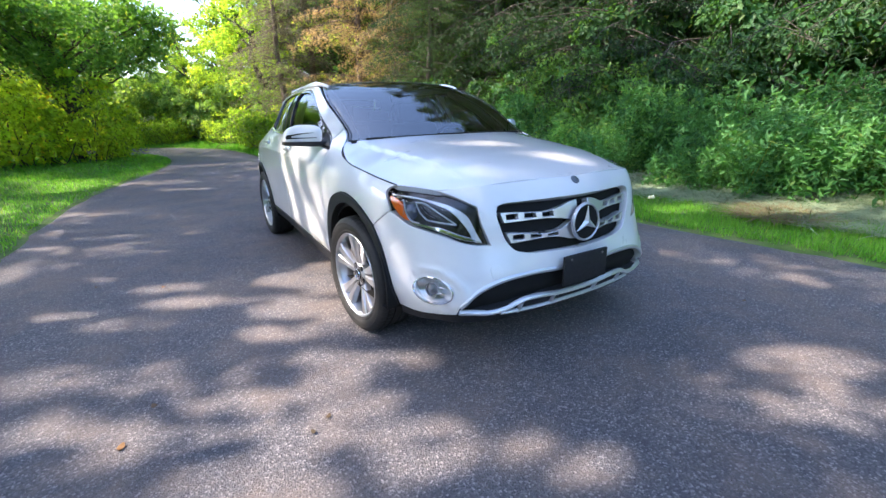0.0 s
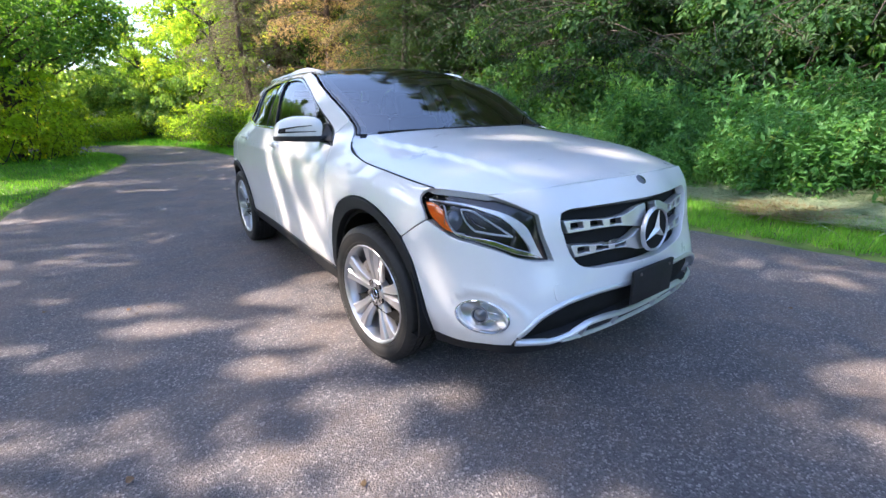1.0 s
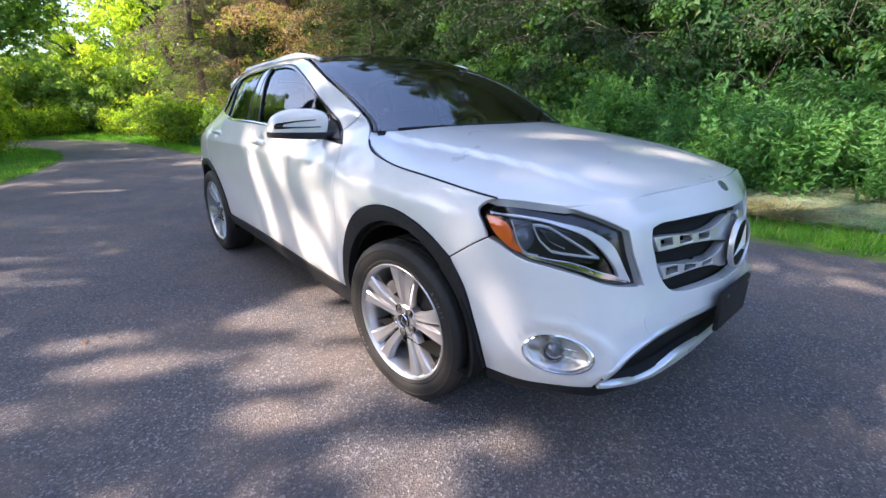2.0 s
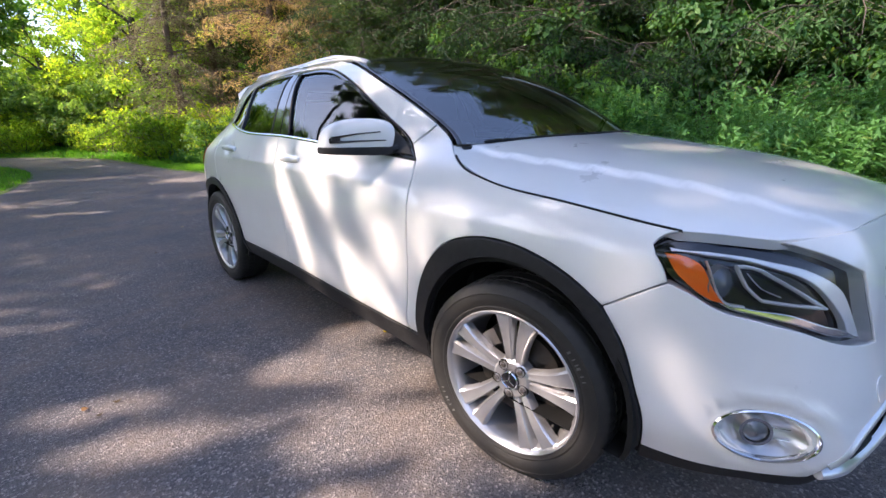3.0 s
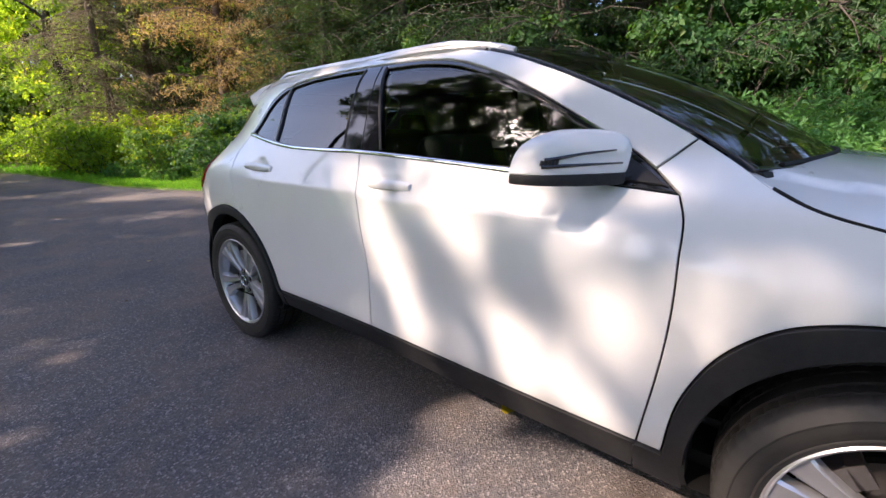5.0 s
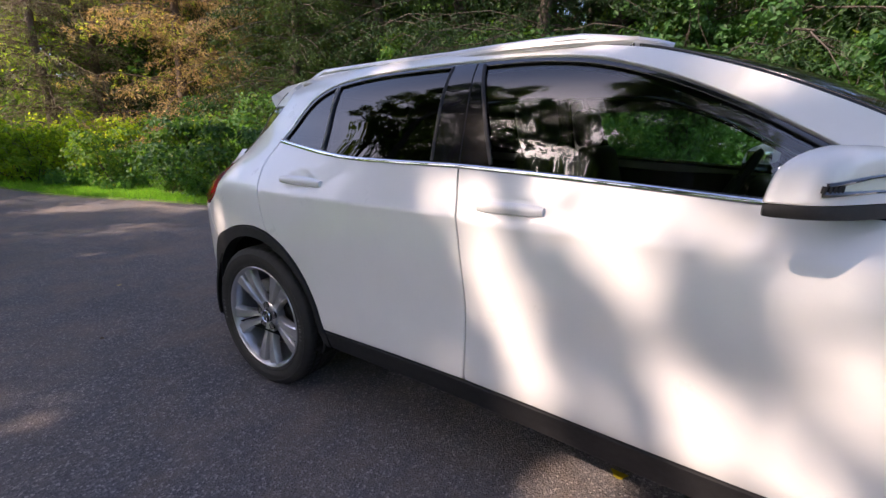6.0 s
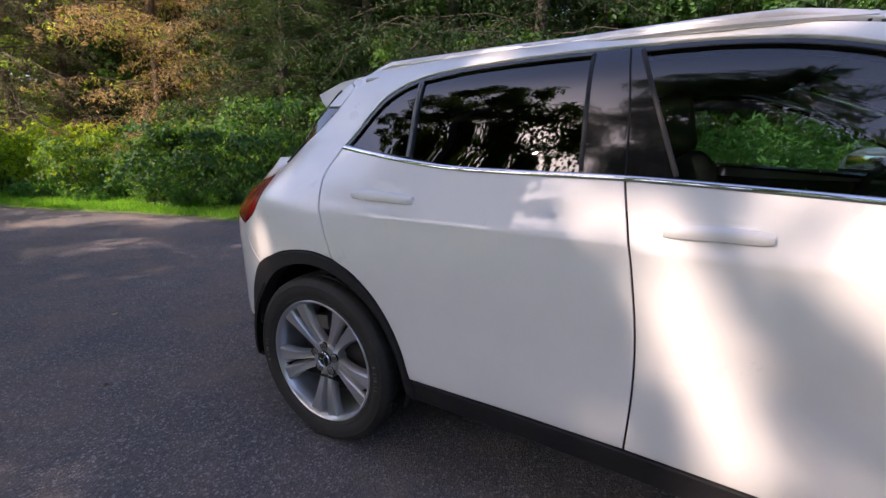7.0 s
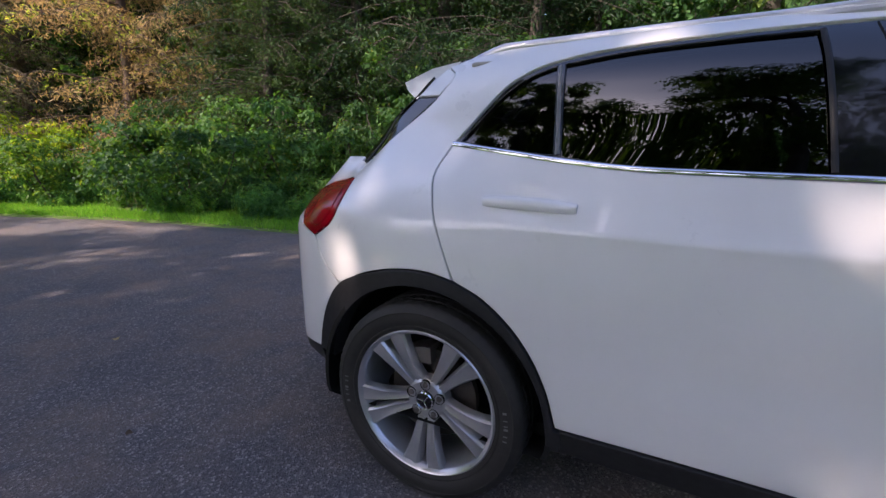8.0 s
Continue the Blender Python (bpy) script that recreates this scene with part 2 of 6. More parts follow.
def tube(path, radii, sides=8, squash=1.0, closed_ends=True):
    """A tapered tube along points; squash flattens it in z."""
    path = [Vector(p) for p in path]
    n = len(path)
    radii = [float(r) for r in radii] if hasattr(radii, "__len__") else [radii] * n
    verts, faces = [], []
    for i, p in enumerate(path):
        d = (path[min(i + 1, n - 1)] - path[max(i - 1, 0)]).normalized()
        a = d.cross(Vector((0, 0, 1)))
        a = a.normalized() if a.length > 1e-3 else Vector((1, 0, 0))
        b = a.cross(d).normalized()
        for k in range(sides):
            t = 2 * math.pi * k / sides
            verts.append(p + radii[i] * (math.cos(t) * a + squash * math.sin(t) * b))
    for i in range(n - 1):
        for k in range(sides):
            j = (k + 1) % sides
            faces.append((i * sides + k, i * sides + j, (i + 1) * sides + j, (i + 1) * sides + k))
    bm = bmesh.new()
    vs = [bm.verts.new(v) for v in verts]
    for q in faces:
        bm.faces.new([vs[k] for k in q])
    if closed_ends:
        bm.faces.new(vs[:sides])
        bm.faces.new(vs[-sides:][::-1])
    bmesh.ops.recalc_face_normals(bm, faces=bm.faces)
    return bm


def lathe(profile, steps, axis="x"):
    """A ring of (along, radius) pairs turned round the x axis."""
    prof = np.asarray(profile, float)
    a = np.linspace(0, 2 * math.pi, steps, endpoint=False)
    v = np.stack([np.broadcast_to(prof[:, 0], (steps, len(prof))), prof[:, 1] * np.cos(a)[:, None], prof[:, 1] * np.sin(a)[:, None]], -1)
    i, j = np.meshgrid(np.arange(steps), np.arange(len(prof) - 1), indexing="ij")
    n, k = len(prof), (i + 1) % steps
    f = np.stack([i * n + j, k * n + j, k * n + j + 1, i * n + j + 1], -1).reshape(-1, 4)
    return v.reshape(-1, 3), f


def lathe_part(name, profile, mat, parent, label="", steps=64, turn=None):
    v, f = lathe(profile, steps)
    bm = bmesh.new()
    vs = [bm.verts.new(p) for p in v]
    for q in f:
        bm.faces.new([vs[k] for k in q])
    bmesh.ops.remove_doubles(bm, verts=bm.verts, dist=1e-5)
    bmesh.ops.recalc_face_normals(bm, faces=bm.faces)
    if turn is not None:
        bmesh.ops.transform(bm, matrix=turn, verts=bm.verts)
    return part(name, bm, mat, parent, label)


def cubic(x, xs, ys):
    """A smooth curve through knots."""
    xs, ys = np.asarray(xs, float), np.asarray(ys, float)
    x = np.clip(x, xs[0], xs[-1])
    h = np.diff(xs)
    hh = h if ys.ndim == 1 else h[:, None]
    s = np.diff(ys, axis=0) / hh
    m = np.empty_like(ys)
    m[0], m[-1] = s[0], s[-1]
    m[1:-1] = (s[:-1] * hh[1:] + s[1:] * hh[:-1]) / (hh[1:] + hh[:-1])
    i = np.clip(np.searchsorted(xs, x, side="right") - 1, 0, len(xs) - 2)
    t, g = (x - xs[i]) / h[i], h[i]
    if ys.ndim > 1:
        t, g = t[..., None], g[..., None]
    return ys[i] * (1 + 2 * t) * (1 - t) ** 2 + m[i] * g * t * (1 - t) ** 2 + ys[i + 1] * t * t * (3 - 2 * t) + m[i + 1] * g * t * t * (t - 1)


def ease(v, a, b):
    t = np.clip((v - a) / (b - a), 0, 1)
    return t * t * (3 - 2 * t)


# ---- ground ----
LEFT_EDGE = [(-5.2, -40), (-3.9, -10), (-3.35, 0), (-3.27, 3.34), (-3.2, 5.85), (-2.79, 8.42), (-2.17, 10.74), (-1.84, 12.61), (-1.85, 15), (-2.6, 17.5), (-4.6, 19.6), (-9, 22), (-26, 27)]
RIGHT_EDGE = [(4.4, -40), (4.1, -10), (3.06, -1.38), (2.82, 0.57), (2.66, 3.5), (2.42, 6.46), (1.77, 9.71), (1.1, 11.63), (0.65, 15), (0.2, 18), (-1.3, 21), (-4.2, 23.6), (-9, 26), (-26, 31.5)]


def dense(points, n):
    p = np.asarray(points, float)
    t = np.r_[0, np.cumsum(np.hypot(*np.diff(p, axis=0).T))]
    return cubic(np.linspace(0, t[-1], n), t, p)


EDGE_L, EDGE_R = dense(LEFT_EDGE, 420), dense(RIGHT_EDGE, 420)


def off_road(x, y):
    """Signed distance from the road's edge (positive outside), and whether the bank's side is nearer."""
    q = np.stack([np.asarray(x, float).ravel(), np.asarray(y, float).ravel()], -1)
    out, bank = np.empty(len(q)), np.empty(len(q), bool)
    both = np.concatenate([EDGE_L, EDGE_R[::-1]])
    for i in range(0, len(q), 4000):
        c = q[i:i + 4000]
        dl = np.sqrt(((c[:, None] - EDGE_L[None]) ** 2).sum(-1).min(1))
        dr = np.sqrt(((c[:, None] - EDGE_R[None]) ** 2).sum(-1).min(1))
        d = np.minimum(dl, dr)
        a, b = both, np.roll(both, -1, 0)
        cross = (a[None, :, 1] > c[:, 1:]) != (b[None, :, 1] > c[:, 1:])
        with np.errstate(divide="ignore", invalid="ignore"):
            xx = a[:, 0] + (c[:, 1:] - a[:, 1]) / (b[:, 1] - a[:, 1]) * (b[:, 0] - a[:, 0])
        inside = (cross & (c[:, :1] < xx)).sum(1) % 2 == 1
        out[i:i + 4000] = np.where(inside, -d, d)
        bank[i:i + 4000] = dr < dl
    return out.reshape(np.shape(x)), bank.reshape(np.shape(x))


def ground_z(x, y):
    d, bank = off_road(x, y)
    rise = 0.02 + 0.05 * ease(d, 0.2, 1.5) + 0.9 * ease(d, 1.2, 9) + 2.2 * ease(d, 8, 40)
    lawn = 0.015 + 0.25 * ease(d, 0, 12)
    z = np.where(bank, rise, lawn) + 0.03 * np.sin(x * 1.7 + 0.6 * y) * np.sin(y * 1.3 - x) * ease(d, 0.3, 2)
    return np.where(d < 0, -0.05 * ease(-d, 0, 0.3) + 0.004, z) - 0.0


def build_ground():
    near = np.arange(-16, 16.01, 0.25)
    xs = np.r_[-600, -300, -150, -90, -60, -45, -35, np.arange(-28, -16, 1.5), near, np.arange(17.5, 30, 1.5), 35, 45, 60, 90, 150, 300, 600]
    ys = np.r_[-600, -300, -150, -90, -60, -40, -28, -20, -15, -11, np.arange(-8, 24.01, 0.25), np.arange(25, 36, 1), 40, 48, 60, 80, 120, 200, 350, 600]
    gx, gy = np.meshgrid(xs, ys, indexing="ij")
    v = np.stack([gx, gy, ground_z(gx, gy)], -1).reshape(-1, 3)
    n = len(ys)
    i, j = np.meshgrid(np.arange(len(xs) - 1), np.arange(n - 1), indexing="ij")
    f = np.stack([i * n + j, (i + 1) * n + j, (i + 1) * n + j + 1, i * n + j + 1], -1).reshape(-1, 4)
    ob = mesh_part("ground", fast_mesh("ground", v, f, True), SOIL)
    tagged(ob, "grassy soil verge, lawn and rising wooded bank", "ground", kind="structure")
    # the road: a crowned strip with a thin broken edge
    k = 25
    t = np.linspace(0, 1, k)
    wob = np.array([noise.noise((a[0] * 3, a[1] * 3, 1.0)) for a in EDGE_L]) * 0.05, np.array([noise.noise((a[0] * 3, a[1] * 3, 7.0)) for a in EDGE_R]) * 0.05
    l, r = EDGE_L + np.stack([wob[0], 0 * wob[0]], -1), EDGE_R + np.stack([wob[1], 0 * wob[1]], -1)
    xy = l[:, None] * (1 - t)[None, :, None] + r[:, None] * t[None, :, None]
    z = np.zeros(xy.shape[:2])
    z[:, 0] = z[:, -1] = -0.05
    xy[:, 0], xy[:, -1] = l + 0.0, r + 0.0
    xy[:, 1] = l + (r - l) * 0.004
    xy[:, -2] = r - (r - l) * 0.004
    z[:, 1] = z[:, -2] = -0.008
    v = np.concatenate([xy, z[..., None]], -1).reshape(-1, 3)
    i, j = np.meshgrid(np.arange(len(l) - 1), np.arange(k - 1), indexing="ij")
    f = np.stack([i * k + j, i * k + j + 1, (i + 1) * k + j + 1, (i + 1) * k + j], -1).reshape(-1, 4)
    ob = mesh_part("road", fast_mesh("road", v, f, True), ASPHALT)
    tagged(ob, "worn grey asphalt park road in dappled shade", "road", kind="structure")


build_ground()

# ---- the car: a shell in plan (w, y) and height z; u runs along the plan from the nose ----
PLAN = [(0, -.912), (.12, -.911), (.25, -.905), (.45, -.885), (.6, -.84), (.69, -.78), (.75, -.695), (.80, -.59), (.842, -.45), (.868, -.3), (.884, -.1), (.892, .3), (.897, .9), (.898, 1.5), (.896, 2.1), (.89, 2.6), (.872, 2.9), (.835, 3.1), (.765, 3.28), (.65, 3.405), (.4, 3.49), (.2, 3.525), (0, 3.53)]
plan = cubic(np.linspace(0, len(PLAN) - 1, 1600), np.arange(len(PLAN)), PLAN)
run = np.r_[0, np.cumsum(np.hypot(*np.diff(plan, axis=0).T))]
U = run - np.interp(.3, plan[:, 1], run) + .3
U0, U1 = U[0], U[-1]


def u_front(w):
    k = np.argmin(abs(plan[:, 1] + .5))
    return float(np.interp(w, plan[:k, 0], U[:k]))


def u_side(y):
    return float(np.interp(y, plan[:, 1], U))


NOSE_U = np.array([U0, u_front(.5), u_front(.7), u_side(-.52), u_side(-.15), u_side(.25), 4.2])
NOSE_Z = [.15, .20, .30, .40, .50, .65, .75, .85, .90, .95, 1.0, 1.05, 1.12]
NOSE = [(.16, .16, .14, .07, 0), (.12, .12, .10, .05, 0), (.05, .05, .04, .02, 0), (.01, .01, 0, 0, 0), (0, .02, .03, .02, 0), (0, .06, .08, .045, 0), (.005, .075, .11, .055, 0),
        (.03, .10, .15, .07, 0), (.07, .13, .185, .10, .01), (.13, .18, .235, .14, .03), (.22, .26, .30, .20, .06), (.34, .37, .38, .28, .09), (.5, .5, .5, .4, .13)]
NOSE = np.concatenate([np.array(NOSE), np.zeros((13, 2))], 1)
SIDE_Z = [.15, .22, .30, .38, .50, .65, .75, .85, .95, 1.02, 1.10, 1.2, 1.3, 1.4, 1.46, 1.52]
SIDE = [.085, .072, .05, .022, .012, .004, 0, .006, .025, .047, .077, .115, .16, .225, .29, .39]


def shell(u, z, cups=True):
    """Lateral w and y of the body's skin; cups: with the hollows behind the door handles."""
    u, z = np.broadcast_arrays(np.asarray(u, float), np.asarray(z, float))
    w, y = np.interp(u, U, plan[:, 0]), np.interp(u, U, plan[:, 1])
    n = cubic(z, NOSE_Z, NOSE)
    i = np.clip(np.searchsorted(NOSE_U, u, side="right") - 1, 0, len(NOSE_U) - 2)
    t = ease((u - NOSE_U[i]) / (NOSE_U[i + 1] - NOSE_U[i]), 0, 1)
    back = np.take_along_axis(n, i[..., None], -1)[..., 0] * (1 - t) + np.take_along_axis(n, i[..., None] + 1, -1)[..., 0] * t
    tumble = .16 * np.clip((y - 1.6) / 1.4, 0, 1.3) ** 2 * ease(z, .93, 1.25)
    cowl = .03 * (1 - ease(y, .6, 1.3)) * ease(z, .85, 1.03) + .09 * (1 - ease(y, .3, .9)) * ease(z, 1.0, 1.14)
    flank = .010 * np.exp(-((z - (.60 + .05 * (y - .4))) / .13) ** 2) * ease(y, .35, .8) * (1 - ease(y, 1.9, 2.5))
    shoulder = -.014 * np.exp(-np.abs(z - .944) / .045) * ease(y, .25, .6) * (1 - ease(y, 2.1, 2.9))
    d = cubic(z, SIDE_Z, SIDE) + tumble + cowl + flank + shoulder
    if cups:
        for yc, zc in ((1.452, .992), (2.402, 1.010)):
            d = d + .010 * ease(1 - ((y - yc) / .095) ** 2 - ((z - zc) / .046) ** 2, 0, 1)
    rho = np.hypot(u + .712, (z - .432) * 1.55)
    back = back - .009 * np.exp(-((rho - .165) / .026) ** 2) * ease(z, .40, .50) + .012 * ease(-rho, -.16, -.115)
    tail = ease(y, 2.95, 3.4) * .98 * np.clip(z - .87, 0, 1)
    return w - d * ease(w, .55, .86), y + back - tail


def skin(q, z):
    """The shell by the signed way q from the nose: negative on the car's right side."""
    q, z = np.broadcast_arrays(np.asarray(q, float), np.asarray(z, float))
    w, y = shell(U0 + np.abs(q), z)
    return np.stack([np.sign(q) * w, y, z], -1)


def smooth_skin(q, z):
    """The shell without the hollows of the door handles."""
    q, z = np.broadcast_arrays(np.asarray(q, float), np.asarray(z, float))
    w, y = shell(U0 + np.abs(q), z, False)
    return np.stack([np.sign(q) * w, y, z], -1)


def stern(q, z):
    """The shell by the signed way q from the middle of the tail: positive on the car's right side."""
    q, z = np.broadcast_arrays(np.asarray(q, float), np.asarray(z, float))
    w, y = shell(U1 - np.abs(q), z)
    return np.stack([-np.sign(q) * w, y, z], -1)


HOOD_Y = [-.84, -.8, -.69, -.6, -.44, -.15, .14, .3, .4]
HOOD_MID = [.916, .930, .961, .984, 1.010, 1.050, 1.086, 1.102, 1.106]
HOOD_DROP = [.22, .20, .16, .155, .115, .095, .095, .075, .03]


def hood_skin(x, y):
    x, y = np.broadcast_arrays(np.asarray(x, float), np.asarray(y, float))
    w = np.abs(x)
    z = cubic(y, HOOD_Y, HOOD_MID) - cubic(y, HOOD_Y, HOOD_DROP) * (w / .83) ** 3
    line = .50 + .16 * (y + .8)
    z = z + .014 * ease(-w, -line - .008, -line + .014) * ease(y, -.8, -.4)
    return np.stack([x, y, z], -1)


# the screen, roof and rear window: arcs between the two upper side lines
TOP_U = [.38, .40, .55, .75, .95, 1.15, 1.32, 1.6, 2.0, 2.4, 2.72, 2.81, 2.895, 3.0, 3.075, 3.12]
TOP_Z = [1.085, 1.100, 1.190, 1.292, 1.375, 1.440, 1.470, 1.487, 1.489, 1.480, 1.458, 1.432, 1.326, 1.225, 1.116, 1.07]
TOP_BACK = [.21, .21, .20, .17, .14, .11, .08, .02, 0, -.03, -.05, -.07, -.17, -.22, -.28, -.30]
TOP_RISE = [.0, .0, .012, .03, .04, .040, .032, .014, .010, .010, .012, .014, .02, .02, .02, .02]


def top_skin(s, t):
    """s: 0 to 15 along the side line from the screen's foot to the tail; t: -1 (right) to 1 across."""
    s, t = np.broadcast_arrays(np.asarray(s, float), np.asarray(t, float))
    k = np.arange(16)
    u, z = cubic(s, k, TOP_U), cubic(s, k, TOP_Z)
    w, y = shell(u, z)
    arc = 1 - np.abs(t) ** 2.3
    return np.stack([w * t, y - arc * cubic(s, k, TOP_BACK), z + arc * cubic(s, k, TOP_RISE)], -1)


def curve(points, step=0.02, closed=True):
    """A smooth line through points in the plane; a point written twice is a corner."""
    pts = [tuple(map(float, p)) for p in points]
    if closed:
        k = next((i for i in range(len(pts)) if pts[i] == pts[i - 1]), None)
        pts = pts[k:] + pts[:k] + [pts[k]] if k is not None else pts + [pts[0]]
    runs, now = [], [pts[0]]
    for p in pts[1:]:
        if p == now[-1]:
            if len(now) > 1:
                runs.append(now)
            now = [p]
        else:
            now.append(p)
    if len(now) > 1:
        runs.append(now)
    out = []
    for r in runs:
        r = np.array(r)
        t = np.r_[0, np.cumsum(np.hypot(*np.diff(r, axis=0).T))]
        n = max(2, int(t[-1] / step) + 1)
        c = cubic(np.linspace(0, t[-1], n), t, r) if len(r) > 2 else r[0] + (r[1] - r[0]) * np.linspace(0, 1, n)[:, None]
        out.append(c[:-1])
    if not closed:
        out.append(np.array([pts[-1]]))
    return np.concatenate(out)


def area(p):
    q = np.roll(p, -1, 0)
    return 0.5 * (p[:, 0] * q[:, 1] - q[:, 0] * p[:, 1]).sum()


def inset(p, d):
    """A counter-clockwise outline moved inwards by d."""
    e1, e2 = p - np.roll(p, 1, 0), np.roll(p, -1, 0) - p
    n1, n2 = [np.stack([-e[:, 1], e[:, 0]], -1) / np.maximum(np.hypot(e[:, 0], e[:, 1]), 1e-9)[:, None] for e in (e1, e2)]
    n = n1 + n2
    n /= np.maximum((n * n).sum(-1, keepdims=True) / 2, 0.6)
    return p + n * d


def within(q, poly):
    a, b = poly, np.roll(poly, -1, 0)
    cross = (a[None, :, 1] > q[:, 1:]) != (b[None, :, 1] > q[:, 1:])
    with np.errstate(divide="ignore", invalid="ignore"):
        x = a[:, 0] + (q[:, 1:] - a[:, 1]) / (b[:, 1] - a[:, 1]) * (b[:, 0] - a[:, 0])
    return (cross & (q[:, :1] < x)).sum(1) % 2 == 1


def skin_normal(surface, a, b):
    e = 0.004
    n = np.cross(surface(a + e, b) - surface(a - e, b), surface(a, b + e) - surface(a, b - e))
    return n / np.maximum(np.linalg.norm(n, axis=-1, keepdims=True), 1e-12)


def panel(name, outline, surface, mat, parent, label="", holes=(), gap=0.0022, edge=0.003, depth=0.014, step=0.03, lift=0.0, fine=0.02):
    """A pressed panel on a surface: a rounded edge all round, a turned-in flange, holes with flanges of their own."""
    from mathutils.geometry import delaunay_2d_cdt
    rings = []
    for k, line in enumerate((outline, *holes)):
        c = curve(line, fine)
        c = c if area(c) > 0 else c[::-1]
        rings.append(c if k == 0 else c[::-1])
    flat = [inset(c, gap + edge) for c in rings]
    lo, hi = flat[0].min(0), flat[0].max(0)
    gx, gy = np.meshgrid(np.arange(lo[0] + step / 2, hi[0], step), np.arange(lo[1] + step / 2, hi[1], step), indexing="ij")
    grid = np.stack([gx, gy], -1).reshape(-1, 2)
    keep = within(grid, flat[0])
    for h in flat[1:]:
        keep &= ~within(grid, h)
    grid = grid[keep]
    allb = np.concatenate(flat)
    far = np.array([((allb - g) ** 2).sum(-1).min() for g in grid]) > (step * 0.45) ** 2 if len(grid) else np.zeros(0, bool)
    pts = np.concatenate([allb, grid[far]])
    edges, at = [], 0
    for c in flat:
        edges += [(at + i, at + (i + 1) % len(c)) for i in range(len(c))]
        at += len(c)
    v2, _, tris, *_ = delaunay_2d_cdt([Vector(p) for p in pts], edges, [], 0, 1e-7)
    v2, tris = np.array([tuple(v) for v in v2]), np.array([t for t in tris if len(t) == 3])
    mid = v2[tris].mean(1)
    keep = within(mid, flat[0])
    for h in flat[1:]:
        keep &= ~within(mid, h)
    tris = tris[keep]
    t0 = v2[tris]
    flip = ((t0[:, 1, 0] - t0[:, 0, 0]) * (t0[:, 2, 1] - t0[:, 0, 1]) - (t0[:, 2, 0] - t0[:, 0, 0]) * (t0[:, 1, 1] - t0[:, 0, 1])) < 0
    tris[flip] = tris[flip][:, ::-1]
    normal = skin_normal(surface, v2[:, 0], v2[:, 1])
    verts, norms = [surface(v2[:, 0], v2[:, 1]) + lift * normal], [normal]
    faces = [(*t, t[2]) for t in tris]
    base = len(v2)
    for c, f in zip(rings, flat):
        n = len(c)
        o = inset(c, gap)
        nf = skin_normal(surface, f[:, 0], f[:, 1])
        p0, p1 = surface(f[:, 0], f[:, 1]) + lift * nf, surface(o[:, 0], o[:, 1]) + lift * nf
        side = p1 - p0
        side /= np.maximum(np.linalg.norm(side, axis=-1, keepdims=True), 1e-9)
        slant = nf + side
        slant /= np.linalg.norm(slant, axis=-1, keepdims=True)
        verts += [p0, p0 + side * edge * 0.7 - nf * edge * 0.3, p1 - nf * edge, p1 - nf * depth]
        norms += [nf, slant, side, side]
        for r in range(3):
            for i in range(n):
                j = (i + 1) % n
                a, b = base + r * n, base + (r + 1) * n
                faces.append((a + j, a + i, b + i, b + j))
        base += 4 * n
    verts, norms = np.concatenate(verts), np.concatenate(norms)
    me = bpy.data.meshes.new(name)
    me.from_pydata(verts.tolist(), [], [f[:3] if len(f) == 4 and f[2] == f[3] else f for f in faces])
    me.polygons.foreach_set("use_smooth", np.ones(len(me.polygons), bool))
    me.normals_split_custom_set_from_vertices(norms.tolist())
    return mesh_part(name, me, mat, parent, label)


def right(points):
    """Points (u, z) of the right side, on the skin's way q."""
    return [(-(u - U0), z) for u, z in points]


def both_sides(name, points, mat, parent, label="", holes=(), **more):
    """The panel on the right side and its mirror image on the left."""
    r = panel(name, right(points), skin, mat, parent if not isinstance(parent, tuple) else parent[0], label, [right(h) for h in holes], **more)
    l = panel(name, [(-q, z) for q, z in right(points)], skin, mat, parent if not isinstance(parent, tuple) else parent[1], label, [[(-q, z) for q, z in right(h)] for h in holes], **more)
    return r, l


def strip(line, width, surface=skin, lift=0.003, thick=0.006, sides=None):
    """A half-round trim strip laid along a line on a surface."""
    c = curve(line, 0.02, closed=False)
    d = np.gradient(c, axis=0)
    d /= np.maximum(np.hypot(d[:, 0], d[:, 1]), 1e-9)[:, None]
    side = np.stack([-d[:, 1], d[:, 0]], -1)
    n = skin_normal(surface, c[:, 0], c[:, 1])
    w = np.interp(np.linspace(0, 1, len(c)), np.linspace(0, 1, len(width)), width) if hasattr(width, "__len__") else np.full(len(c), width)
    rows = []
    for k, h in ((-.5, -thick), (-.5, 0), (-.3, .7 * thick), (0, thick), (.3, .7 * thick), (.5, 0), (.5, -thick)):
        p = c + side * (k * w)[:, None]
        rows.append(surface(p[:, 0], p[:, 1]) + n * (lift + h))
    v = np.stack(rows, 1)
    k, m = len(c), 7
    bm = bmesh.new()
    vs = [[bm.verts.new(p) for p in r] for r in v]
    for i in range(k - 1):
        for j in range(m - 1):
            bm.faces.new((vs[i][j], vs[i + 1][j], vs[i + 1][j + 1], vs[i][j + 1]))
    bm.faces.new(vs[0])
    bm.faces.new(vs[-1][::-1])
    bmesh.ops.recalc_face_normals(bm, faces=bm.faces)
    return bm


def mirrored(bm):
    bmesh.ops.scale(bm, vec=(-1, 1, 1), verts=bm.verts)
    bmesh.ops.reverse_faces(bm, faces=bm.faces)
    return bm


def pair(name, make, mat, parent, label=""):
    """The same piece on both sides of the car; make() gives the right one."""
    p = parent if isinstance(parent, tuple) else (parent, parent)
    return part(name, make(), mat, p[0], label), part(name, mirrored(make()), mat, p[1], label)


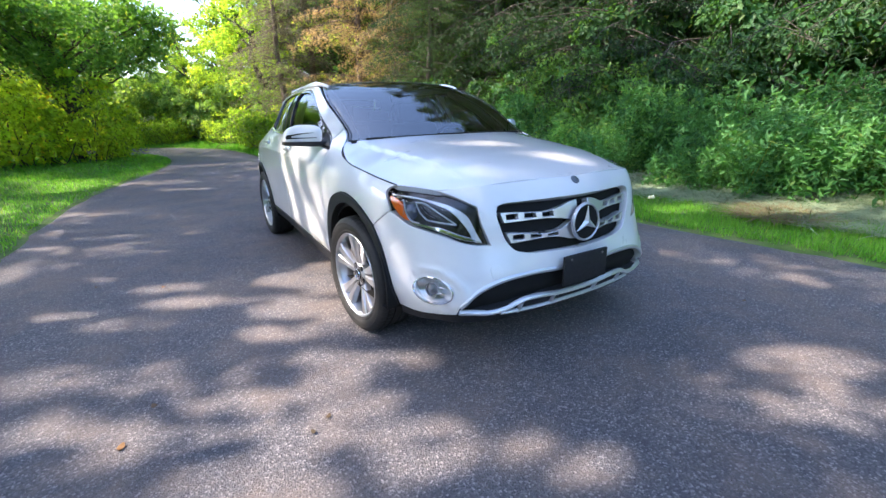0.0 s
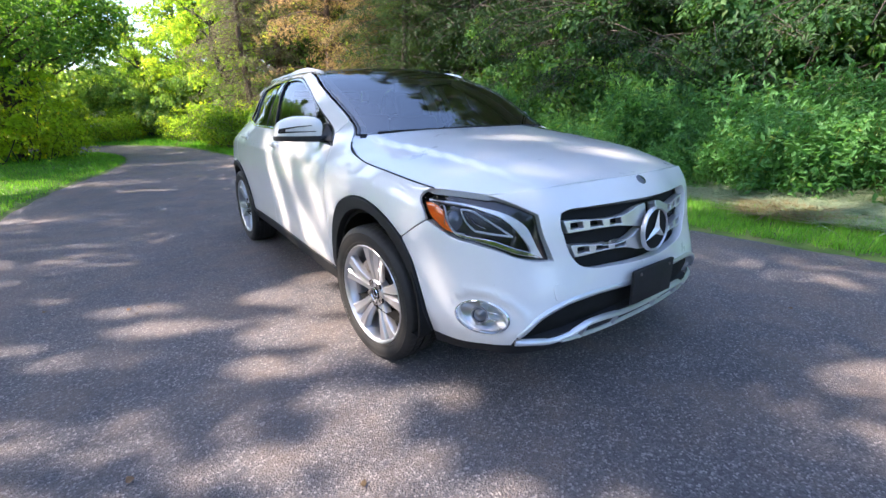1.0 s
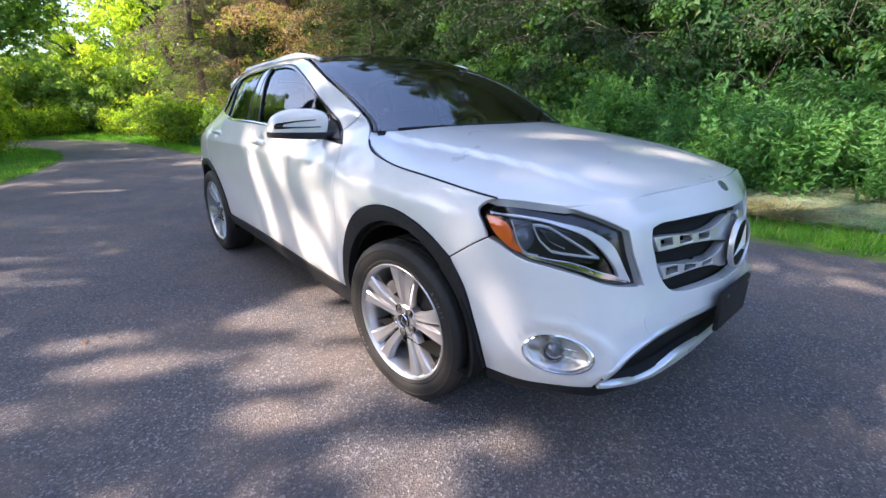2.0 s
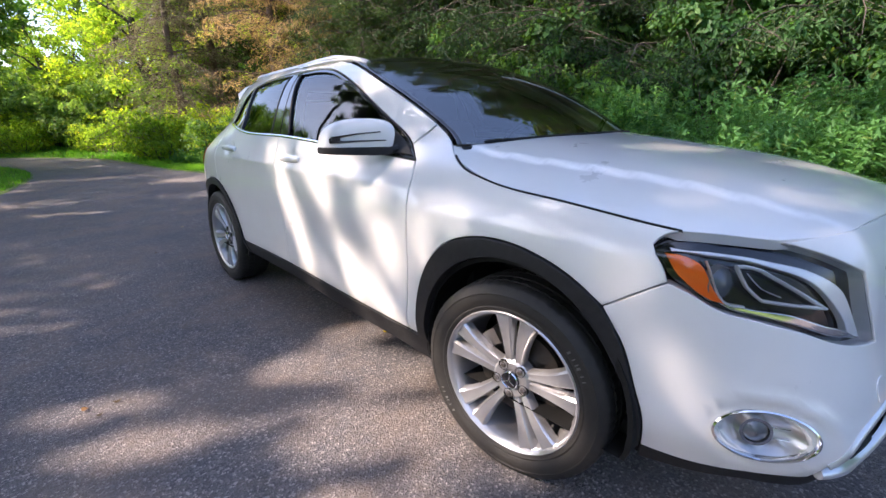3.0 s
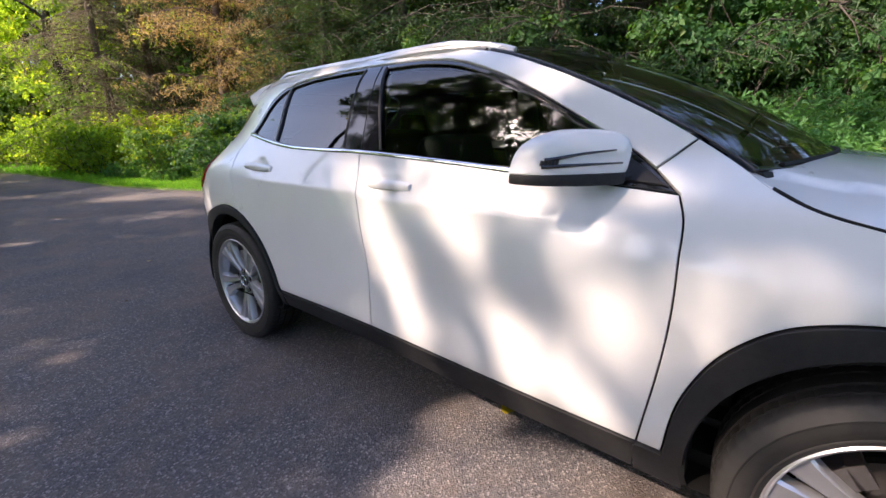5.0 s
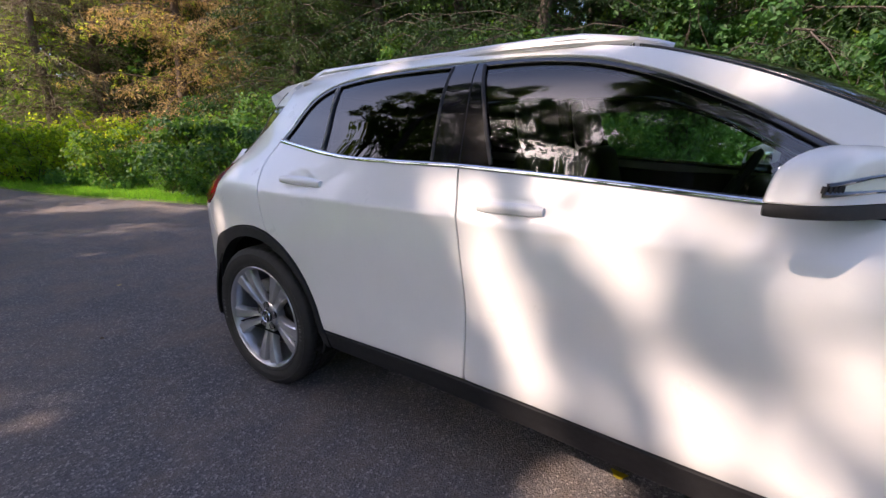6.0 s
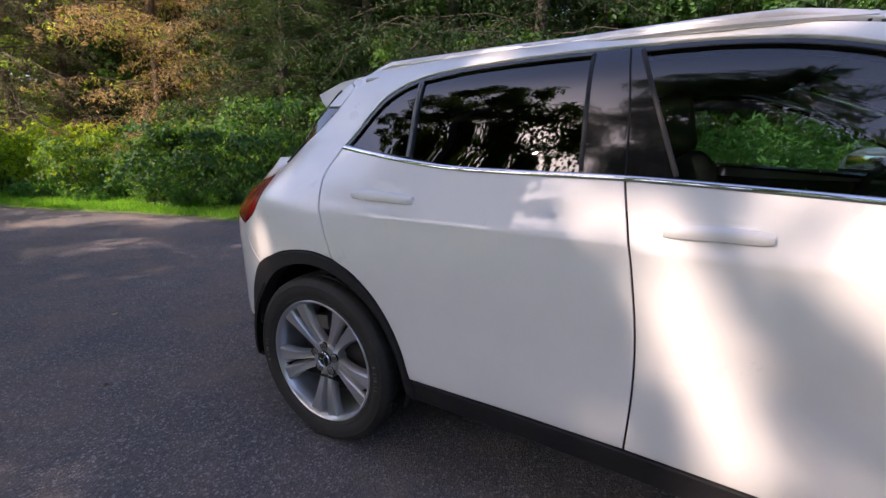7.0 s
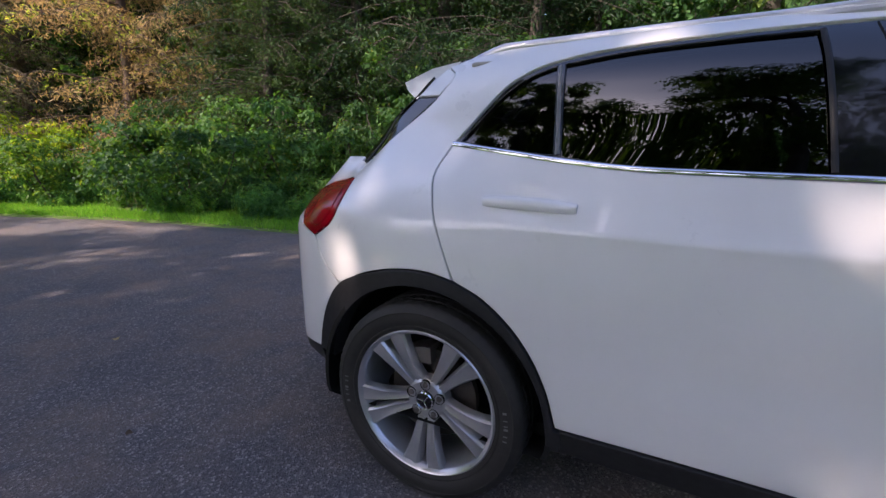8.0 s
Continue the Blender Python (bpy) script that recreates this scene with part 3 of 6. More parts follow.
def arc(hub, r, a0, a1, n, flat=1.0):
    return [(hub[0] + r * math.cos(radians(a0 + (a1 - a0) * i / (n - 1))), hub[1] + flat * r * math.sin(radians(a0 + (a1 - a0) * i / (n - 1)))) for i in range(n)]


HUB_F, HUB_R, HUB_Z = 0.0, 2.70, 0.335
BELT = [(.509, 1.030), (.70, 1.043), (.92, 1.056), (1.18, 1.074), (1.385, 1.085), (1.657, 1.097), (1.94, 1.100), (2.18, 1.106), (2.32, 1.118), (2.487, 1.138), (2.688, 1.163)]
TRIM_TOP = [(.58, 1.085), (.628, 1.118), (.745, 1.188), (.86, 1.251), (.989, 1.315), (1.157, 1.382), (1.288, 1.420), (1.45, 1.442), (1.70, 1.446), (1.965, 1.443), (2.226, 1.430), (2.378, 1.410), (2.457, 1.387), (2.537, 1.340), (2.613, 1.255), (2.688, 1.163)]
ARCH_F = [(.460, .335), (.430, .53), (.351, .689), (.261, .771), (.159, .809), (.002, .820), (-.117, .797), (-.231, .752), (-.318, .700), (-.381, .605), (-.412, .466), (-.436, .285)]
ARCH_R = [(2.277, .386), (2.306, .487), (2.351, .581), (2.419, .669), (2.505, .737), (2.595, .775), (2.69, .789), (2.793, .782), (2.908, .754), (3.048, .690), (3.12, .60), (3.165, .50), (3.19, .40)]
SEAM_F = [(.509, 1.030), (.487, .974), (.48, .886), (.477, .763), (.487, .617), (.508, .451), (.524, .337)]
SEAM_M = [(1.657, 1.097), (1.634, .988), (1.607, .856), (1.587, .715), (1.579, .553), (1.583, .387)]
SEAM_R = [(2.688, 1.163), (2.716, 1.07), (2.694, 1.006), (2.65, .898), (2.595, .775)]
LAMP = [(-.477, .876), (-.512, .900), (-.562, .916), (-.65, .918), (-.738, .913), (-.84, .897), (-.905, .872), (-.982, .829), (-.982, .829), (-.990, .765), (-1.028, .657), (-1.028, .657), (-.96, .661), (-.901, .673), (-.827, .701), (-.732, .723), (-.628, .743), (-.541, .780), (-.491, .824)]
TAIL_LAMP = [(3.11, 1.040), (3.088, .985), (3.105, .90), (3.19, .838), (3.19, .838), (3.27, .86), (3.40, .92), (3.48, .97), (3.48, .97), (3.38, 1.013), (3.22, 1.036)]


def corners(*lists):
    """Joins lines end to end, with a corner at every joint."""
    out = []
    for line in lists:
        line = list(line)
        if out and out[-1] == line[0]:
            out += line
        else:
            out += ([out[-1]] if out else []) + [line[0]] + line
    if out[0] != out[-1]:
        out = [out[0]] + out + [out[-1]] if out[0] != out[1] else out + [out[-1]]
    return out


def build_body(car):
    # front wings
    hoodline = [(-.562, .916), (-.406, .936), (-.186, .957), (.131, .991), (.25, 1.018), (.33, 1.055), (.40, 1.100)]
    wing = corners([(-.318, .700), (-.50, .795)], [(-.50, .795), (-.491, .824), (-.477, .876), (-.512, .900), (-.562, .916)], hoodline, [(.40, 1.100), (.50, 1.160)], [(.50, 1.160), (.58, 1.085)], [(.58, 1.085), (.509, 1.030)], SEAM_F, [(.524, .337), (.460, .335)], ARCH_F[:9])
    both_sides("front_fender", wing, PAINT, car)
    # dark strip laid over the hood joint in place of the gap's shade
    pair("hood_seal", lambda: strip(right(hoodline[:-1]), .006, lift=-.001, thick=.0022), FROSTED_BLACK, car)
    # doors
    low_f = [(.524, .337), (.772, .346), (1.122, .364), (1.341, .376), (1.583, .387)]
    front = corners(SEAM_F, low_f, SEAM_M[::-1], BELT[:6][::-1])
    rear = corners(SEAM_M, [(1.583, .387), (1.9, .39), (2.277, .386)], ARCH_R[:6], SEAM_R[::-1], BELT[5:][::-1])
    doors_f = both_sides("front_door", front, PAINT, car, "white front door with a body-coloured handle", step=.018)
    doors_r = both_sides("rear_door", rear, PAINT, car, "white rear door with a body-coloured handle", step=.018)
    # side frame: screen pillar, roof side and rear quarter in one pressing
    roofline = [(2.80, 1.432), (2.72, 1.458), (2.4, 1.480), (2.0, 1.489), (1.6, 1.487), (1.32, 1.470), (1.15, 1.440), (.95, 1.375), (.75, 1.292), (.55, 1.190), (.50, 1.160)]
    frame_ = corners(TRIM_TOP, SEAM_R, ARCH_R[5:10], [(3.048, .690), (3.14, .76), (3.19, .838)], TAIL_LAMP[:4][::-1], [(3.11, 1.040), (3.09, 1.085), (3.068, 1.116)], [(3.068, 1.116), (2.925, 1.225), (2.80, 1.326), (2.76, 1.400), (2.80, 1.432)], roofline, [(.50, 1.160), (.58, 1.085)])
    both_sides("side_frame", frame_, PAINT, car)
    both_sides("rear_window_edge", [(3.076, 1.113), (3.076, 1.113), (3.0, 1.225), (2.895, 1.326), (2.895, 1.326), (2.800, 1.322), (2.800, 1.322), (2.922, 1.225), (3.066, 1.116)], GLOSS_BLACK, car, "dark edge of the rear window", lift=-.002, depth=.02, gap=.0)
    both_sides("spoiler_cheek", [(2.80, 1.430), (2.80, 1.430), (2.757, 1.400), (2.796, 1.326), (2.796, 1.326), (2.896, 1.330), (2.896, 1.330)], PAINT, car, "white side of the roof spoiler", depth=.02, gap=.0015)
    # dark window frames with the panes
    front_pane = [(.715, 1.062), (.715, 1.062), (1.10, 1.085), (1.545, 1.110), (1.545, 1.110), (1.60, 1.27), (1.662, 1.424), (1.662, 1.424), (1.45, 1.422), (1.288, 1.400), (1.157, 1.362), (.989, 1.295), (.86, 1.231), (.715, 1.150), (.715, 1.150)]
    rear_pane = [(1.775, 1.115), (1.775, 1.115), (2.0, 1.117), (2.18, 1.122), (2.335, 1.138), (2.335, 1.138), (2.352, 1.26), (2.368, 1.394), (2.368, 1.394), (2.226, 1.412), (1.965, 1.425), (1.80, 1.428), (1.80, 1.428), (1.785, 1.28)]
    small_pane = [(2.362, 1.143), (2.362, 1.143), (2.50, 1.156), (2.655, 1.178), (2.655, 1.178), (2.60, 1.245), (2.525, 1.325), (2.45, 1.370), (2.398, 1.388), (2.398, 1.388), (2.38, 1.27)]
    ring = corners(TRIM_TOP, BELT[::-1], [(.509, 1.030), (.58, 1.085)])
    both_sides("window_frame", ring, GLOSS_BLACK, car, "gloss black window surround", holes=[front_pane, rear_pane, small_pane], lift=-.003, depth=.03)
    both_sides("window_glass", front_pane, GLASS, doors_f, "clear tinted side window", lift=-.012, depth=.004, gap=-.004, edge=.001)
    both_sides("window_glass", rear_pane, PRIVACY, doors_r, "dark privacy glass", lift=-.012, depth=.004, gap=-.004, edge=.001)
    both_sides("quarter_window", small_pane, PRIVACY, car, "dark privacy glass", lift=-.012, depth=.004, gap=-.004, edge=.001)
    pair("window_trim", lambda: strip(right([(u, z + .004) for u, z in BELT[1:]]), .014, lift=.0, thick=.004), CHROME, car, "bright chrome belt moulding")
    for u0, u1, z0, z1 in ((1.545, 1.668, 1.11, 1.43), (1.768, 1.795, 1.115, 1.432), (2.348, 2.384, 1.14, 1.392)):
        pair("window_divider", lambda: strip(right([(u0, z0), ((u0 + u1) / 2, (z0 + z1) / 2), (u1, z1)]), .012, lift=-.002, thick=.003), DIVIDER if u0 > 2 else CLADDING, car)
    pair("pillar_joint", lambda: strip(right([(1.657, 1.105), (1.672, 1.27), (1.70, 1.438)]), .006, lift=-.004, thick=.003), FROSTED_BLACK, car)
    both_sides("mirror_sail", [(.535, 1.043), (.535, 1.043), (.708, 1.054), (.708, 1.054), (.708, 1.148), (.708, 1.148), (.63, 1.103), (.58, 1.073)], CLADDING, car, "matt black mirror sail", lift=.003, depth=.012)
    pair("joint_backing", lambda: strip(right([(.50, 1.165), (.54, 1.123), (.585, 1.08)]), .03, lift=-.012, thick=.003), FROSTED_BLACK, car)
    # door handles in shallow cups
    for (u0, z0), (u1, z1), doors in (((1.550, .985), (1.352, .988), doors_f), ((2.520, 1.008), (2.275, 1.004), doors_r)):
        um, zm = (u0 + u1) / 2, (z0 + z1) / 2
        pair("door_handle", lambda: strip(right([(u0 + .006, z0), (um, zm + .003), (u1 - .006, z1)]), [.023, .029, .030, .031, .031, .031, .031, .031, .030, .029, .022], surface=smooth_skin, lift=.005, thick=.010), PAINT, doors, "body-coloured pull handle")
        pair("handle_mount", lambda: strip(right([(u0, z0), (u0 - .035, z0 + .001)]), .024, surface=smooth_skin, lift=-.002, thick=.012), PAINT, doors)
        pair("handle_mount", lambda: strip(right([(u1 + .004, z1), (u1 + .034, z1 + .001)]), .016, surface=smooth_skin, lift=-.002, thick=.012), PAINT, doors)
    # cladding: arches and sills
    inner_f = arc((HUB_F, .340), .402, -10, 185, 18, 1.06)
    inner_r = arc((HUB_R, .340), .398, 186, 8, 18)
    clad_f = corners(ARCH_F, [(-.436, .285), (inner_f[-1][0], .283)], inner_f[::-1], [inner_f[0], (.40, .225)], [(.40, .225), (.53, .230)], [(.53, .230), (.524, .337), (.460, .335)])
    clad_r = corners(ARCH_R, [(3.19, .40), inner_r[-1]], inner_r[::-1], [inner_r[0], (2.262, .30)], [(2.262, .30), (2.265, .386), (2.277, .386)])
    both_sides("wheel_arch_trim", clad_f, CLADDING, car, "matt black wheel arch cladding", lift=.010, depth=.05)
    both_sides("wheel_arch_trim", clad_r, CLADDING, car, "matt black wheel arch cladding", lift=.010, depth=.05)
    sill = corners(low_f + [(1.9, .39), (2.265, .386)], [(2.265, .386), (2.262, .30)], [(2.262, .30), (1.5, .285), (1.13, .258), (.53, .230)], [(.53, .230), (.524, .337)])
    both_sides("sill_trim", sill, CLADDING, car, "matt black sill cladding", lift=.006, depth=.05)
    # hood
    half = [(-.788, -.438), (-.816, -.302), (-.833, -.149), (-.826, .143), (-.805, .24), (-.775, .33), (-.722, .40)]
    nose_r = [(0, -.806), (-.091, -.802), (-.391, -.755), (-.576, -.696), (-.669, -.614)]
    lampside = [(-.669, -.614), (-.723, -.530), (-.788, -.438)]
    cowl = [(-.722, .40), (-.6, .33), (-.35, .235), (0, .195)]
    flip = lambda line: [(-x, y) for x, y in line][::-1]
    hood = corners(nose_r, lampside, half, cowl, flip(cowl), flip(half), flip(lampside), flip(nose_r))
    hood = [p for i, p in enumerate(hood) if not (p in ((0, -.806), (0, .195)) and i and hood[i - 1] == p)]
    panel("hood", hood, hood_skin, PAINT, car, "white hood with two soft creases", depth=.03, step=.022, gap=.0038)
    # nose and bumper in one pressing with the grille and fog lamp openings
    seam = [(-1.446, .936), (-1.146, .925), (-.955, .915), (-.84, .897)]
    lampedge = [(-.84, .897), (-.905, .872), (-.982, .829)]
    lamp2 = [(-.982, .829), (-.990, .765), (-1.028, .657)]
    lamp3 = [(-1.028, .657), (-.96, .661), (-.901, .673), (-.827, .701), (-.732, .723), (-.628, .743), (-.541, .780), (-.50, .795)]
    low = [(-.436, .285), (-.544, .283), (-.725, .306), (-.835, .326)]
    lip = [(-.835, .326), (-.850, .375), (-.925, .440), (-1.045, .487), (-1.197, .503), (-1.397, .502)]
    rq = lambda line: right(line)
    lq = lambda line: [(-q, z) for q, z in right(line)][::-1]
    r_half = [rq(seam), rq(lampedge), rq(lamp2), rq(lamp3), rq([(-.50, .795), (-.318, .700)]), rq(ARCH_F[8:]), rq(low), rq(lip)]
    l_half = [lq(lip), lq(low), lq(ARCH_F[8:]), lq([(-.50, .795), (-.318, .700)]), lq(lamp3), lq(lamp2), lq(lampedge), lq(seam)]
    joined = corners(*r_half)[:-1]
    other = corners(*l_half)[1:]
    grille_r = [(-1.40, .846), (-1.30, .842), (-1.20, .838), (-1.10, .832), (-1.082, .826), (-1.074, .800), (-1.085, .74), (-1.11, .67), (-1.15, .622), (-1.20, .606), (-1.33, .597)]
    grille = rq(grille_r) + lq(grille_r)
    fog_hole = arc((-.712, .438), .098, 0, 345, 24, .62)
    bumper = panel("front_bumper", joined + other, skin, PAINT, car, "white front bumper", [grille, rq(fog_hole), [(-q, z) for q, z in rq(fog_hole)]], depth=.04, step=.025)
    # grille
    panel("grille", grille, skin, FROSTED_BLACK, car, "black radiator grille", lift=-.05, gap=-.01, depth=.004)
    for z0, z1, w0, w1 in ((.742, .798, 1.088, 1.40), (.645, .700, 1.115, 1.42)):
        r = [(-w0 - .002, z1), (-w0 - .002, z1), (-w1, z1 + .006), (-1.45, z1 + .026), (-1.50, z1 + .034), (-1.50, z1 + .034), (-1.50, z0 - .012), (-1.50, z0 - .012), (-1.45, z0 - .006), (-w1, z0 + .003), (-w0 - .02, z0 + .006), (-w0 - .02, z0 + .006)]
        slots = [[(a, zz) for a, zz in ((-s, z0 + .021), (-s, z0 + .021), (-s - .056, z0 + .021), (-s - .056, z0 + .021), (-s - .052, z1 - .013), (-s - .052, z1 - .013), (-s, z1 - .013), (-s, z1 - .013))] for s in (w0 + .035, w0 + .125, w0 + .215)]
        both_sides("grille_louvre", r, SATIN, car, "silver slotted grille louvre", holes=slots, lift=-.010, depth=.035, step=.02, gap=.001)
    emblem = new("grille_ornament")
    emblem.parent = car
    turn = pose(0, -.922, .716, 0, 0, 90) @ pose(0, 0, 0, 0, 4, 0)
    lathe_part("ring", [(-.008, .083), (.001, .084), (.005, .088), (.001, .094), (-.012, .095)], SATIN, emblem, "bright round ornament", 64, turn @ pose(0, 0, 0, 0, 180, 0))
    lathe_part("disc", [(-.004, .0005), (-.002, .085)], FROSTED_BLACK, emblem, "", 48, turn @ pose(0, 0, 0, 0, 180, 0))
    for k in range(3):
        a = radians(90 + 120 * k)
        bm = bmesh.new()
        tip, base_l, base_r = [bm.verts.new((r * math.cos(a + da), -.926 + dy, .716 + r * math.sin(a + da))) for r, da, dy in ((.084, 0, 0), (.021, -1.05, 0), (.021, 1.05, 0))]
        top = bm.verts.new((0, -.938, .716))
        bm.faces.new((tip, base_l, top)), bm.faces.new((tip, top, base_r))
        bmesh.ops.recalc_face_normals(bm, faces=bm.faces)
        part("bar", bm, SATIN, emblem, smooth_faces=False)
    n = skin_normal(skin, np.array([0.001]), np.array([.912]))[0]
    at = skin(0.001, .912)
    m = Matrix.Translation(at) @ Vector(n).to_track_quat("X", "Z").to_matrix().to_4x4()
    lathe_part("hood_badge", [(.006, .0005), (.005, .019), (.003, .023), (-.004, .024)], LENS, car, "small dark round badge", 32, m)
    # lower intake, bright strip, skid trim, plate holder
    intake_r = [(-.862, .345), (-.862, .345), (-.93, .425), (-1.05, .472), (-1.20, .488), (-1.42, .488)]
    panel("lower_intake", rq(intake_r[::-1] + [(-.862, .300), (-.862, .300), (-1.10, .272), (-1.42, .272)][0:])[::-1] + [(-q, z) for q, z in rq(intake_r[::-1] + [(-.862, .300), (-.862, .300), (-1.10, .272), (-1.42, .272)])], skin, FROSTED_BLACK, car, "black lower air intake", lift=-.035, gap=-.01, depth=.004)
    panel("bumper_lip", rq([(-1.42, .262), (-1.10, .258), (-.90, .268), (-.74, .262), (-.60, .24), (-.44, .225), (-.44, .225), (-.436, .285), (-.436, .285), (-.544, .281), (-.725, .304), (-.835, .324)]) + lq([(-.835, .324), (-.725, .304), (-.544, .281), (-.436, .285), (-.436, .285), (-.44, .225), (-.44, .225), (-.60, .24), (-.74, .262), (-.90, .268), (-1.10, .258), (-1.42, .262)][::-1]), skin, CLADDING, car, "matt black bumper underlip", lift=-.004, depth=.06)
    part("bumper_strip", strip(rq(lip[1:]) + lq(lip[1:]), .022, lift=.001, thick=.006), SATIN, car, "satin silver trim strip")
    skid_r = [(-.845, .345), (-.905, .345), (-1.02, .330), (-1.106, .345), (-1.17, .372), (-1.26, .376), (-1.40, .362)]
    part("skid_trim", strip(rq(skid_r) + lq(skid_r), .023, lift=.003, thick=.011), SATIN, car, "satin silver skid trim")
    skid2 = [(-1.07, .318), (-1.16, .312), (-1.26, .306), (-1.42, .304)]
    part("skid_trim", strip(rq(skid2) + lq(skid2), .014, lift=.003, thick=.009), SATIN, car, "satin silver skid trim")
    for q in (-.155, .155, -.36, .36):
        part("skid_bridge", strip([(q, .300), (q, .340), (q, .372)], .022, lift=.002, thick=.008), SATIN, car)
    plate = part("plate_holder", box((.305, .016, .150), (0, -.936, .490), .004), CLADDING, car, "empty black number plate holder")
    for x in (-.11, .11):
        part("screw", box((.012, .006, .012), (x, -.946, .545), .002), STEEL, plate)
    panel("tow_cover", rq([(-1.012, .510), (-1.012, .555), (-1.020, .565), (-1.058, .565), (-1.066, .555), (-1.066, .515), (-1.058, .505), (-1.022, .502)]), skin, PAINT, car, lift=.0018, depth=.004, step=.02, fine=.008, edge=.0018)
    # fog lamps
    for s in (1, -1):
        q, z = -s * (-.712 - U0), .438
        n = Vector(skin_normal(skin, np.array([q]), np.array([z]))[0])
        m = Matrix.Translation(skin(q, z)) @ n.to_track_quat("X", "Z").to_matrix().to_4x4() 
        flat = m @ Matrix.Diagonal((1, 1.24, .72, 1))
        fog = new("fog_lamp")
        fog.parent = car
        lathe_part("bezel", [(-.04, .080), (-.004, .084), (.003, .088), (.0, .092), (-.02, .094)], CHROME, fog, "chrome fog lamp bezel", 48, flat)
        lathe_part("reflector", [(-.055, .0005), (-.046, .05), (-.016, .082)], BOWL, fog, "", 40, flat)
        m2 = m @ Matrix.Translation((-.006, s * -.014, 0))
        lathe_part("lens", [(-.006, .0005), (-.010, .016), (-.016, .027), (-.045, .028)], LENS, fog, "round dark lens", 32, m2)
        lathe_part("lens_ring", [(-.045, .028), (-.010, .029), (-.010, .036), (-.045, .040)], CHROME, fog, "", 40, m2)
        for dz in (-.014, .014):
            part("rib", box((.012, .05, .003), (0, 0, 0), .001, m @ Matrix.Translation((-.030, s * .035, dz))), CHROME, fog)
    return doors_f


def build_lamps(car):
    for s in (1, -1):
        side = (lambda pts: right(pts)) if s == 1 else (lambda pts: [(-q, z) for q, z in right(pts)])
        lamp = new("headlight")
        lamp.parent = car
        panel("housing", side(LAMP), skin, GLOSS_BLACK, lamp, "gloss black lamp housing", lift=-.038, gap=-.006, depth=.01)
        panel("amber_reflector", side([(-.496, .868), (-.496, .868), (-.54, .866), (-.578, .850), (-.605, .80), (-.645, .755), (-.645, .755), (-.60, .762), (-.553, .785), (-.510, .825)]), skin, AMBER, lamp, "orange side reflector", lift=-.006, depth=.015, fine=.01, step=.015)
        panel("light_guide", side([(-.512, .876), (-.60, .882), (-.69, .878), (-.80, .862), (-.885, .836), (-.938, .794), (-.975, .71), (-.998, .664), (-.998, .664), (-.955, .672), (-.940, .71), (-.912, .760), (-.868, .812), (-.79, .846), (-.69, .865), (-.60, .870)]), skin, GUIDE, lamp, "bright light guide", lift=-.016, depth=.018, fine=.012, step=.015)
        panel("lower_bezel", side([(-.60, .770), (-.73, .748), (-.82, .738), (-.89, .712), (-.945, .694), (-.99, .668), (-.99, .668), (-.90, .682), (-.83, .708), (-.73, .731), (-.66, .742)]), skin, CHROME, lamp, "chrome lower bezel", lift=-.014, depth=.012, fine=.012, step=.02)
        panel("lamp_bowl", side([(-.592, .848), (-.592, .848), (-.70, .852), (-.80, .838), (-.87, .80), (-.905, .76), (-.905, .76), (-.88, .732), (-.80, .742), (-.70, .742), (-.640, .752), (-.640, .752), (-.61, .80)]), skin, BOWL_DARK, lamp, "", lift=-.032, depth=.006, fine=.012, step=.02)
        u, z, r = -.650, .800, .040
        q = -s * (u - U0)
        n = Vector(skin_normal(skin, np.array([q]), np.array([z]))[0])
        m = Matrix.Translation(Vector(skin(q, z)) - n * .026) @ (n + Vector((0, -.9, 0))).to_track_quat("X", "Z").to_matrix().to_4x4()
        lathe_part("projector", [(.012, .0005), (.010, r * .4), (.004, r * .75), (-.004, r), (-.02, r)], LENS, lamp, "round projector lens", 32, m)
        lathe_part("projector_ring", [(-.012, r), (.0, r + .001), (.0, r + .003), (-.02, r + .006)], DIVIDER, lamp, "", 36, m)
        part("projector_frame", strip(side([(-.600, .858), (-.612, .80), (-.640, .762), (-.70, .752)]), .008, lift=-.010, thick=.006), GUIDE, lamp, "bright projector frame")
        for line in ([(-.700, .846), (-.712, .805), (-.752, .768)], [(-.752, .768), (-.82, .760), (-.890, .752)], [(-.770, .838), (-.82, .805), (-.890, .752)], [(-.700, .846), (-.735, .846), (-.770, .838)]):
            part("reflector_frame", strip(side(line), .0085, lift=-.010, thick=.007), GUIDE, lamp, "bright reflector frame")
        part("reflector_rib", strip(side([(-.728, .832), (-.752, .80), (-.80, .778)]), .006, lift=-.016, thick=.006), CHROME, lamp)
        panel("lens_cover", side(LAMP), skin, CLEAR, lamp, "clear plastic lens cover", lift=-.002, depth=.004)
        tail = new("tail_light")
        tail.parent = car
        panel("lens_cover", side(TAIL_LAMP), skin, RED, tail, "glossy red tail light lens", lift=.004, depth=.03)
        panel("inner_lamp", side([(3.13, 1.01), (3.12, .94), (3.17, .875), (3.27, .905), (3.33, .97), (3.24, 1.005)]), skin, RED, tail, "", lift=.007, depth=.006)


